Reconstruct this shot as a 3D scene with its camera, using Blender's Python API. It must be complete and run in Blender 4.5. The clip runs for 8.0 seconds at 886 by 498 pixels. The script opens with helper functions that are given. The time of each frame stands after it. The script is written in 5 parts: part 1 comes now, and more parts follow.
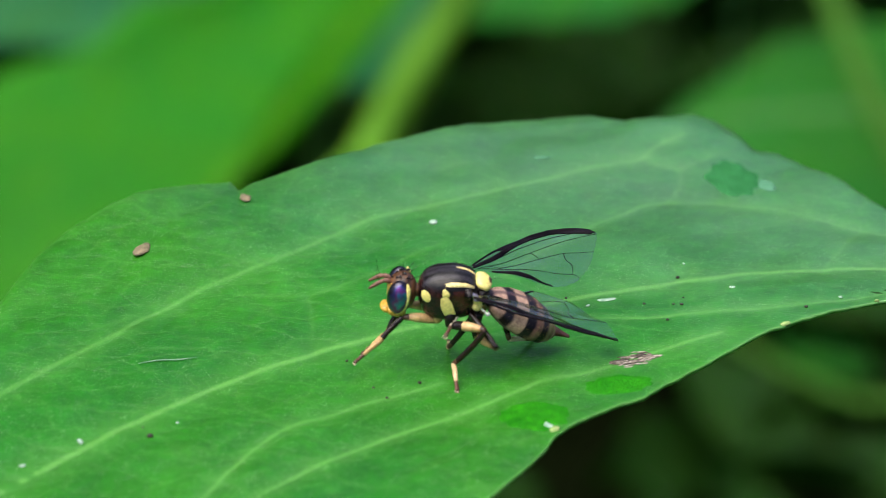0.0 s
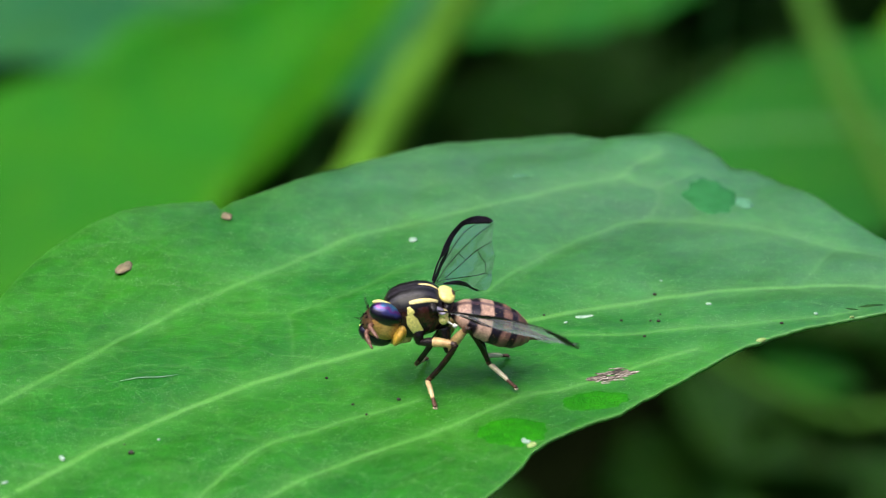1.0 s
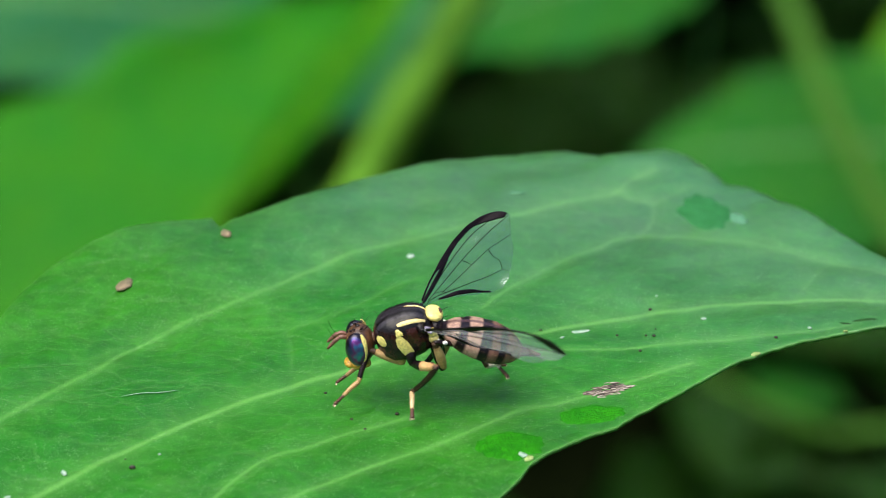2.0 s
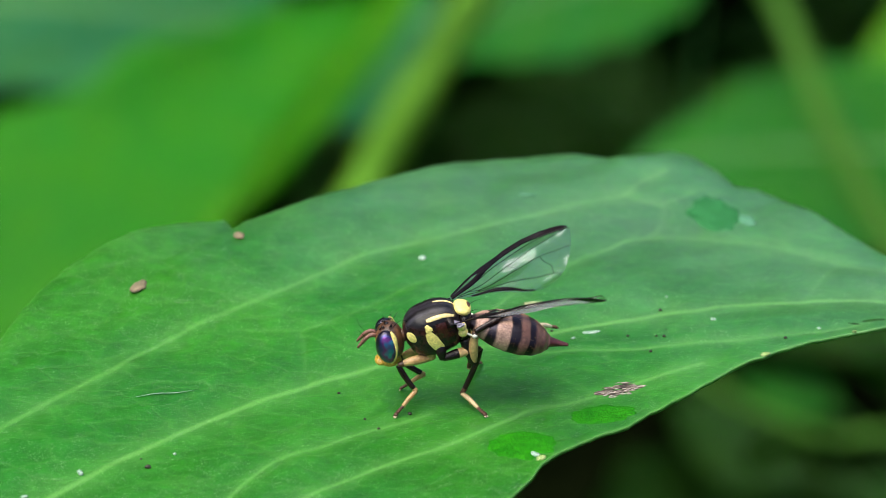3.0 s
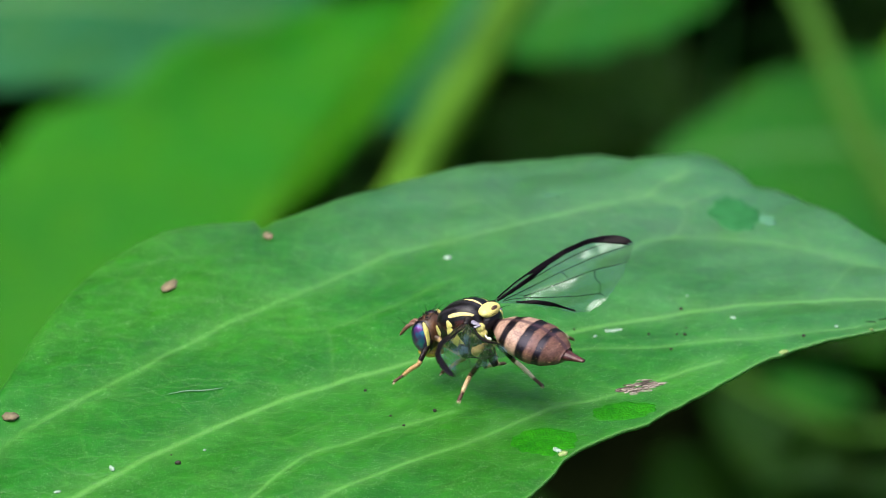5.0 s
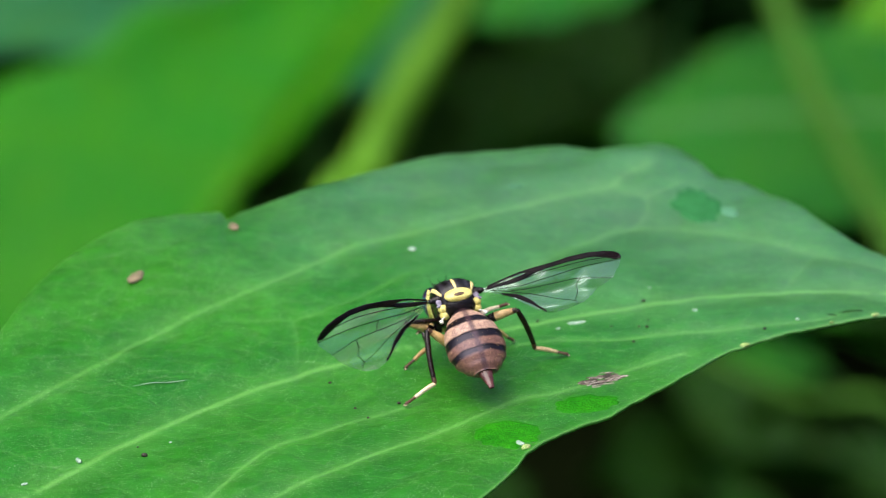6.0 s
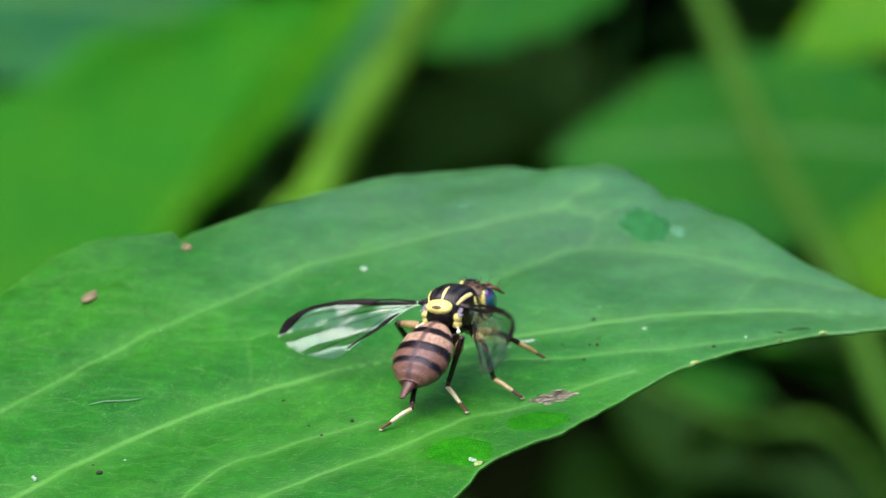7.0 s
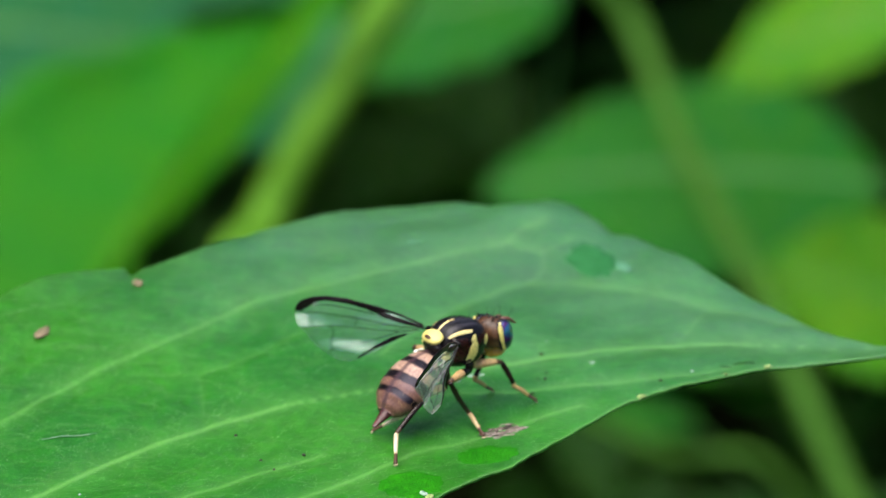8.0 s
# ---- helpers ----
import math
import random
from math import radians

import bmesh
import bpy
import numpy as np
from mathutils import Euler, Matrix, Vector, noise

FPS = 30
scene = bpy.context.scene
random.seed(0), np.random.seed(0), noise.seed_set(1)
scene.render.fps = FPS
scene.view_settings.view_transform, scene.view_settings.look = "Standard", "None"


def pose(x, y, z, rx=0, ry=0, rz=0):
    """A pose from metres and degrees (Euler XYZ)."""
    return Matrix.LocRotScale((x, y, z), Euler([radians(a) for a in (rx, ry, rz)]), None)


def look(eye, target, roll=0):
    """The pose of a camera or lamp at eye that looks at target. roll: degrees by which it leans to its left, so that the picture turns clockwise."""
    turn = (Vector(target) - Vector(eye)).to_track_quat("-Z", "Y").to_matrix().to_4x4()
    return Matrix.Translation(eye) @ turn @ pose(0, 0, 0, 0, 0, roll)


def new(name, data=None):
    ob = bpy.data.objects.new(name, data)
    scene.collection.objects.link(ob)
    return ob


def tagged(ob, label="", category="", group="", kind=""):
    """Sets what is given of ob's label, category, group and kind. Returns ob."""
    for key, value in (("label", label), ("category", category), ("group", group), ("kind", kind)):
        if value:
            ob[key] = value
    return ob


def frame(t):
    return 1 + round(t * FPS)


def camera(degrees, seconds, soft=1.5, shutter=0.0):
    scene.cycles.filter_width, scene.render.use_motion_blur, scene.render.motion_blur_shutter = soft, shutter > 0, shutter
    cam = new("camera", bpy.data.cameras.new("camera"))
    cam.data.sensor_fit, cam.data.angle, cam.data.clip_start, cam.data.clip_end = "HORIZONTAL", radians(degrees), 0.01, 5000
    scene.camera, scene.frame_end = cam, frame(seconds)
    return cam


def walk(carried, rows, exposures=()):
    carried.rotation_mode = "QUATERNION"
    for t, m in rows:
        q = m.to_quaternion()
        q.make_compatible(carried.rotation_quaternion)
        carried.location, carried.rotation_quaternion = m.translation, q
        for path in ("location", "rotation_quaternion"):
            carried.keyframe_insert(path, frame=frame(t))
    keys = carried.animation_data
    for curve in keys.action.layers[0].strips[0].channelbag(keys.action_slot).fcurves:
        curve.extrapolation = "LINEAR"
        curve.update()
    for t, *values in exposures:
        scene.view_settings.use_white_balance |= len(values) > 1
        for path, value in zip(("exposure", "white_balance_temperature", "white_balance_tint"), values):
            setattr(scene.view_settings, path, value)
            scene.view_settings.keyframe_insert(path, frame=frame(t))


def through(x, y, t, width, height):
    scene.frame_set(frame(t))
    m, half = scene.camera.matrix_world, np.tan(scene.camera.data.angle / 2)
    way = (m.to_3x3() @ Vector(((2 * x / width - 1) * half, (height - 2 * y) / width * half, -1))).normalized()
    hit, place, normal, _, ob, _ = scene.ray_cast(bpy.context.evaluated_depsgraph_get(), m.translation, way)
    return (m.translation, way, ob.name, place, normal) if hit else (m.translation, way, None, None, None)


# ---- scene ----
cam = camera(14.0, 8.0, soft=0.8, shutter=0.5)
cam.data.dof.use_dof = True
cam.data.dof.focus_distance = 0.1338
cam.data.dof.aperture_fstop = 88.0
PATH = [
    (0.0, pose(-0.00046, -0.11974, 0.05813, 65.289, -0.540, 0.003)),
    (0.5, pose(-0.00047, -0.12010, 0.05847, 65.341, -0.620, -0.197)),
    (1.0, pose(0.00004, -0.12087, 0.05872, 65.547, -0.480, -0.157)),
    (1.5, pose(0.00019, -0.12159, 0.05897, 65.743, -0.384, -0.205)),
    (3.0, pose(-0.00041, -0.12323, 0.05950, 65.933, -0.277, -0.285)),
    (3.5, pose(0.00000, -0.12392, 0.05963, 66.000, 0.000, 0.000)),
    (4.0, pose(0.00007, -0.12465, 0.06007, 65.967, 0.097, 0.211)),
    (4.5, pose(0.00009, -0.12534, 0.06019, 66.070, 0.091, 0.287)),
    (6.0, pose(0.00005, -0.12623, 0.06224, 65.303, -0.332, -0.239)),
    (6.5, pose(-0.00021, -0.12694, 0.06235, 65.483, -0.493, -0.676)),
    (7.0, pose(-0.00040, -0.12746, 0.06243, 65.750, -0.631, -1.135)),
    (7.5, pose(-0.00109, -0.12794, 0.06322, 65.823, -0.960, -1.762)),
    (8.0, pose(-0.00126, -0.12882, 0.06328, 66.246, -1.002, -2.200)),
]
walk(cam, PATH, exposures=[(0.0, 0.78), (8.0, 0.76)])

# ---- light: bright overcast sky with a veiled sun high to the left ----
SUN_ELEVATION, SUN_AZIMUTH = radians(70), radians(-118)
world = bpy.data.worlds.new("sky")
scene.world = world
world.use_nodes = True
wn = world.node_tree
sky = wn.nodes.new("ShaderNodeTexSky")
sky.sky_type = "NISHITA"
sky.sun_disc = False
sky.sun_elevation = SUN_ELEVATION
sky.sun_rotation = SUN_AZIMUTH
sky.air_density = 0.7
sky.dust_density = 3.0
wn.links.new(sky.outputs["Color"], wn.nodes["Background"].inputs["Color"])
wn.nodes["Background"].inputs["Strength"].default_value = 0.15
sun = new("sun", bpy.data.lights.new("sun", "SUN"))
sun.data.energy, sun.data.angle, sun.data.color = 3.1, radians(70), (1.0, 0.96, 0.86)
sun_way = Vector((math.sin(SUN_AZIMUTH) * math.cos(SUN_ELEVATION), math.cos(SUN_AZIMUTH) * math.cos(SUN_ELEVATION), math.sin(SUN_ELEVATION)))
sun.matrix_world = look(sun_way, (0, 0, 0))

MM = 0.001


# ---- materials ----
def material(name):
    m = bpy.data.materials.new(name)
    m.use_nodes = True
    return m, m.node_tree.nodes, m.node_tree.links, m.node_tree.nodes["Principled BSDF"]


def mapped(nodes, links, kind, **values):
    """A texture node on object coordinates."""
    co = nodes.new("ShaderNodeTexCoord")
    tex = nodes.new(kind)
    links.new(co.outputs["Object"], tex.inputs["Vector"])
    for key, value in values.items():
        tex.inputs[key].default_value = value
    return tex


def ramp(nodes, links, source, stops):
    r = nodes.new("ShaderNodeValToRGB")
    while len(r.color_ramp.elements) < len(stops):
        r.color_ramp.elements.new(0.5)
    for el, (at, colour) in zip(r.color_ramp.elements, stops):
        el.position, el.color = at, (*colour, 1)
    links.new(source, r.inputs["Fac"])
    return r


def mixed(nodes, links, fac, a, b, how="MIX"):
    m = nodes.new("ShaderNodeMix")
    m.data_type, m.blend_type = "RGBA", how
    for socket, value in ((m.inputs["Factor"], fac), (m.inputs["A"], a), (m.inputs["B"], b)):
        if isinstance(value, bpy.types.NodeSocket):
            links.new(value, socket)
        elif isinstance(value, tuple):
            socket.default_value = (*value, 1)
        else:
            socket.default_value = value
    return m.outputs["Result"]


def bumped(nodes, links, bsdf, height, strength, distance):
    b = nodes.new("ShaderNodeBump")
    b.inputs["Strength"].default_value = strength
    b.inputs["Distance"].default_value = distance
    links.new(height, b.inputs["Height"])
    links.new(b.outputs["Normal"], bsdf.inputs["Normal"])
    return b


def surface(name, dark, light, scale, rough=0.45, spec=0.5, relief=0.3, metal=0.0, coat=0.0, fine=6.0):
    """Two-tone grained surface; scale in cells per metre."""
    m, n, l, p = material(name)
    broad = mapped(n, l, "ShaderNodeTexNoise", Scale=scale, Detail=4.0)
    grain = mapped(n, l, "ShaderNodeTexNoise", Scale=scale * fine, Detail=3.0)
    tone = ramp(n, l, broad.outputs["Fac"], [(0.3, dark), (0.7, light)])
    speck = ramp(n, l, grain.outputs["Fac"], [(0.3, (0.7, 0.7, 0.7)), (0.7, (1.25, 1.25, 1.25))])
    l.new(mixed(n, l, 1.0, tone.outputs["Color"], speck.outputs["Color"], "MULTIPLY"), p.inputs["Base Color"])
    p.inputs["Roughness"].default_value = rough
    p.inputs["Specular IOR Level"].default_value = spec
    p.inputs["Metallic"].default_value = metal
    p.inputs["Coat Weight"].default_value = coat
    bumped(n, l, p, grain.outputs["Fac"], relief, 0.3 / scale)
    return m


def leaf_material(name, dark, light, pale, rough=0.36, through=0.25, network=700.0, veined=True, spec=0.6, bloom=False):
    """Leaf skin: mottled green, paler along the veins, fine vein network, papillae with glints painted pale, some light
    passing through; bloom puts a sky sheen on the tip.
    """
    m, n, l, p = material(name)
    broad = mapped(n, l, "ShaderNodeTexNoise", Scale=140.0, Detail=5.0, Roughness=0.6)
    mid = mapped(n, l, "ShaderNodeTexNoise", Scale=1400.0, Detail=4.0)
    net = n.new("ShaderNodeTexVoronoi")
    co = n.new("ShaderNodeTexCoord")
    warp = n.new("ShaderNodeMapping")
    warp.inputs["Rotation"].default_value = (0, 0, radians(-28))
    warp.inputs["Scale"].default_value = (0.55, 1.0, 1.0)
    l.new(co.outputs["Object"], warp.inputs["Vector"])
    jig = mapped(n, l, "ShaderNodeTexNoise", Scale=900.0, Detail=2.0)
    shift = n.new("ShaderNodeVectorMath")
    shift.operation = "MULTIPLY_ADD"
    l.new(jig.outputs["Color"], shift.inputs[0])
    shift.inputs[1].default_value = (0.0012, 0.0012, 0.0)
    l.new(warp.outputs["Vector"], shift.inputs[2])
    l.new(shift.outputs["Vector"], net.inputs["Vector"])
    net.feature = "DISTANCE_TO_EDGE"
    net.inputs["Scale"].default_value = network
    lines = ramp(n, l, net.outputs["Distance"], [(0.0, (1, 1, 1)), (0.07, (0, 0, 0))])
    dots = mapped(n, l, "ShaderNodeTexVoronoi", Scale=17500.0)
    papilla = ramp(n, l, dots.outputs["Distance"], [(0.18, (1, 1, 1)), (0.34, (0, 0, 0))])
    some = mapped(n, l, "ShaderNodeTexNoise", Scale=2600.0, Detail=2.0)
    gate = ramp(n, l, some.outputs["Fac"], [(0.40, (0.10, 0.10, 0.10)), (0.62, (0.8, 0.8, 0.8))])
    tone = ramp(n, l, broad.outputs["Fac"], [(0.3, dark), (0.72, light)])
    shade = ramp(n, l, mid.outputs["Fac"], [(0.3, (0.82, 0.82, 0.82)), (0.7, (1.15, 1.15, 1.15))])
    colour = mixed(n, l, 1.0, tone.outputs["Color"], shade.outputs["Color"], "MULTIPLY")
    cast = mapped(n, l, "ShaderNodeTexNoise", Scale=75.0, Detail=2.0)
    hue = ramp(n, l, cast.outputs["Fac"], [(0.36, (0.75, 0.97, 1.3)), (0.64, (1.35, 1.04, 0.75))])
    colour = mixed(n, l, 1.0, colour, hue.outputs["Color"], "MULTIPLY")
    quarter = mixed(n, l, 0.13, (0, 0, 0), lines.outputs["Color"])
    colour = mixed(n, l, quarter, colour, pale)
    # sparkle on the papillae, painted into the colour as scattered pale dots
    pick = ramp(n, l, dots.outputs["Color"], [(0.38, (0, 0, 0)), (0.75, (1, 1, 1))])
    glints = mixed(n, l, 1.0, papilla.outputs["Color"], gate.outputs["Color"], "MULTIPLY")
    glints = mixed(n, l, 1.0, glints, pick.outputs["Color"], "MULTIPLY")
    part_glint = mixed(n, l, 1.0, (0, 0, 0), glints)
    colour = mixed(n, l, part_glint, colour, tuple(min(1.0, 0.40 + 1.2 * v) for v in pale))
    if veined:
        at = n.new("ShaderNodeAttribute")
        at.attribute_name = "vein"
        colour = mixed(n, l, at.outputs["Fac"], colour, pale)
    l.new(colour, p.inputs["Base Color"])
    p.inputs["Roughness"].default_value = rough
    p.inputs["Specular IOR Level"].default_value = spec
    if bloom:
        # coat weight rises towards the tip to place the sky's sheen there
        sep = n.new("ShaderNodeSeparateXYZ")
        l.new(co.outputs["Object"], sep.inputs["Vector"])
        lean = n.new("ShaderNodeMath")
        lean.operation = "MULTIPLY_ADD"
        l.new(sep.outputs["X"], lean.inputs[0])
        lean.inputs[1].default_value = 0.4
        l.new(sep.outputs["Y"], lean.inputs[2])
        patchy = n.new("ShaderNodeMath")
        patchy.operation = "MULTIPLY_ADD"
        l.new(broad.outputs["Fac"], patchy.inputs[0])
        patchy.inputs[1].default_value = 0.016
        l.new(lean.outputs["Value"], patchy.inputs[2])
        tip_sheen = n.new("ShaderNodeMapRange")
        l.new(patchy.outputs["Value"], tip_sheen.inputs["Value"])
        tip_sheen.inputs["From Min"].default_value = 0.0105
        tip_sheen.inputs["From Max"].default_value = 0.0225
        l.new(tip_sheen.outputs["Result"], p.inputs["Coat Weight"])
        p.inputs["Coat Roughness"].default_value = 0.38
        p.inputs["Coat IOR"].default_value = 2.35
    add = n.new("ShaderNodeMath")
    add.operation = "MULTIPLY_ADD"
    l.new(papilla.outputs["Color"], add.inputs[0])
    add.inputs[1].default_value = 0.35
    l.new(mid.outputs["Fac"], add.inputs[2])
    minus = n.new("ShaderNodeMath")
    minus.operation = "MULTIPLY_ADD"
    l.new(lines.outputs["Color"], minus.inputs[0])
    minus.inputs[1].default_value = -0.10
    l.new(add.outputs["Value"], minus.inputs[2])
    bumped(n, l, p, minus.outputs["Value"], 0.75, 0.00012)
    if through:
        tr = n.new("ShaderNodeBsdfTranslucent")
        l.new(mixed(n, l, 1.0, colour, (1.0, 1.5, 0.42), "MULTIPLY"), tr.inputs["Color"])
        mx = n.new("ShaderNodeMixShader")
        mx.inputs["Fac"].default_value = through
        l.new(p.outputs["BSDF"], mx.inputs[1])
        l.new(tr.outputs["BSDF"], mx.inputs[2])
        l.new(mx.outputs["Shader"], n["Material Output"].inputs["Surface"])
    return m


def eye_material():
    """Compound eye: dark facets with bands of interference colours."""
    m, n, l, p = material("compound_eye")
    co = n.new("ShaderNodeTexCoord")
    sep = n.new("ShaderNodeSeparateXYZ")
    l.new(co.outputs["Object"], sep.inputs["Vector"])
    side = n.new("ShaderNodeMath")
    side.operation = "ABSOLUTE"
    l.new(sep.outputs["Y"], side.inputs[0])
    wob = mapped(n, l, "ShaderNodeTexNoise", Scale=1500.0, Detail=2.0)
    out = n.new("ShaderNodeMath")
    out.operation = "MULTIPLY_ADD"
    l.new(wob.outputs["Fac"], out.inputs[0])
    out.inputs[1].default_value = 0.00050
    l.new(side.outputs["Value"], out.inputs[2])
    rings = n.new("ShaderNodeMapRange")
    l.new(out.outputs["Value"], rings.inputs["Value"])
    rings.inputs["From Min"].default_value = 0.00086
    rings.inputs["From Max"].default_value = 0.00124
    band = ramp(n, l, rings.outputs["Result"], [(0.25, (0.010, 0.006, 0.020)), (0.48, (0.03, 0.03, 0.15)), (0.60, (0.14, 0.02, 0.16)), (0.70, (0.04, 0.16, 0.34)),
                                                (0.79, (0.06, 0.34, 0.26)), (0.86, (0.42, 0.34, 0.08)), (0.94, (0.36, 0.07, 0.22))])
    l.new(band.outputs["Color"], p.inputs["Base Color"])
    p.inputs["Metallic"].default_value = 0.75
    p.inputs["Roughness"].default_value = 0.28
    p.inputs["Coat Weight"].default_value = 0.6
    p.inputs["Coat Roughness"].default_value = 0.08
    cells = mapped(n, l, "ShaderNodeTexVoronoi", Scale=28000.0)
    bumped(n, l, p, cells.outputs["Distance"], 0.25, 0.00002)
    return m


def abdomen_material():
    """Tan bands with dark front edges and a narrow dark middle line, softly furred."""
    m, n, l, p = material("banded_abdomen")
    co = n.new("ShaderNodeTexCoord")
    sep = n.new("ShaderNodeSeparateXYZ")
    l.new(co.outputs["Object"], sep.inputs["Vector"])
    wob = mapped(n, l, "ShaderNodeTexNoise", Scale=1800.0, Detail=3.0)
    wide = n.new("ShaderNodeMath")
    wide.operation = "MULTIPLY_ADD"
    l.new(wob.outputs["Fac"], wide.inputs[0])
    wide.inputs[1].default_value = 0.00022
    l.new(sep.outputs["X"], wide.inputs[2])
    along = n.new("ShaderNodeMapRange")
    l.new(wide.outputs["Value"], along.inputs["Value"])
    along.inputs["From Min"].default_value = 0.00011
    along.inputs["From Max"].default_value = -0.00299
    tan, dark = (0.38, 0.245, 0.175), (0.004, 0.002, 0.003)
    brown = (0.16, 0.082, 0.058)
    bands = ramp(n, l, along.outputs["Result"], [(0.0, dark), (0.06, dark), (0.09, tan), (0.20, tan), (0.225, dark), (0.305, dark), (0.335, tan), (0.46, tan), (0.485, dark),
                                                 (0.585, dark), (0.62, brown), (0.70, brown), (0.72, dark), (0.78, dark), (0.81, brown), (1.0, brown)])
    side = n.new("ShaderNodeMath")
    side.operation = "ABSOLUTE"
    l.new(sep.outputs["Y"], side.inputs[0])
    line = n.new("ShaderNodeMapRange")
    l.new(side.outputs["Value"], line.inputs["Value"])
    line.inputs["From Min"].default_value = 0.00005
    line.inputs["From Max"].default_value = 0.00016
    line.inputs["To Min"].default_value = 0.75
    line.inputs["To Max"].default_value = 0.0
    colour = mixed(n, l, line.outputs["Result"], bands.outputs["Color"], (0.05, 0.025, 0.03))
    fur = mapped(n, l, "ShaderNodeTexNoise", Scale=16000.0, Detail=2.0)
    fleck = ramp(n, l, fur.outputs["Fac"], [(0.35, (0.75, 0.75, 0.75)), (0.65, (1.22, 1.22, 1.25))])
    blot = mapped(n, l, "ShaderNodeTexNoise", Scale=4200.0, Detail=3.0)
    stain = ramp(n, l, blot.outputs["Fac"], [(0.36, (0.78, 0.74, 0.78)), (0.58, (1.08, 1.06, 1.06))])
    colour = mixed(n, l, 1.0, colour, stain.outputs["Color"], "MULTIPLY")
    l.new(mixed(n, l, 1.0, colour, fleck.outputs["Color"], "MULTIPLY"), p.inputs["Base Color"])
    p.inputs["Roughness"].default_value = 0.34
    p.inputs["Specular IOR Level"].default_value = 0.35
    p.inputs["Specular Tint"].default_value = (0.8, 0.75, 1.0, 1)
    bumped(n, l, p, fur.outputs["Fac"], 0.3, 0.00003)
    return m


def thorax_material():
    """Black cuticle with dull grey bloom in lengthwise bands on the back, shiny and reddish below."""
    m, n, l, p = material("thorax_cuticle")
    co = n.new("ShaderNodeTexCoord")
    sep = n.new("ShaderNodeSeparateXYZ")
    l.new(co.outputs["Object"], sep.inputs["Vector"])
    wob = mapped(n, l, "ShaderNodeTexNoise", Scale=1500.0, Detail=3.0)
    side = n.new("ShaderNodeMath")
    side.operation = "ABSOLUTE"
    l.new(sep.outputs["Y"], side.inputs[0])
    shift = n.new("ShaderNodeMath")
    shift.operation = "MULTIPLY_ADD"
    l.new(wob.outputs["Fac"], shift.inputs[0])
    shift.inputs[1].default_value = 0.00012
    l.new(side.outputs["Value"], shift.inputs[2])
    across = n.new("ShaderNodeMapRange")
    l.new(shift.outputs["Value"], across.inputs["Value"])
    across.inputs["From Max"].default_value = 0.001
    black, bloom = (0.003, 0.002, 0.0025), (0.023, 0.020, 0.026)
    bands = ramp(n, l, across.outputs["Result"], [(0.05, black), (0.14, bloom), (0.24, bloom), (0.30, black), (0.42, black), (0.50, bloom), (0.60, bloom), (0.66, black)])
    low = n.new("ShaderNodeMapRange")
    l.new(sep.outputs["Z"], low.inputs["Value"])
    low.inputs["From Min"].default_value = 0.0004
    low.inputs["From Max"].default_value = 0.0001
    flank = ramp(n, l, wob.outputs["Fac"], [(0.42, (0.010, 0.006, 0.007)), (0.62, (0.045, 0.012, 0.010))])
    colour = mixed(n, l, low.outputs["Result"], bands.outputs["Color"], flank.outputs["Color"])
    grain = mapped(n, l, "ShaderNodeTexNoise", Scale=14000.0, Detail=2.0)
    fleck = ramp(n, l, grain.outputs["Fac"], [(0.35, (0.6, 0.6, 0.6)), (0.65, (1.4, 1.4, 1.4))])
    l.new(mixed(n, l, 1.0, colour, fleck.outputs["Color"], "MULTIPLY"), p.inputs["Base Color"])
    gloss = n.new("ShaderNodeMapRange")
    l.new(low.outputs["Result"], gloss.inputs["Value"])
    gloss.inputs["To Min"].default_value = 0.34
    gloss.inputs["To Max"].default_value = 0.16
    l.new(gloss.outputs["Result"], p.inputs["Roughness"])
    p.inputs["Specular IOR Level"].default_value = 0.32
    bumped(n, l, p, grain.outputs["Fac"], 0.4, 0.00004)
    return m


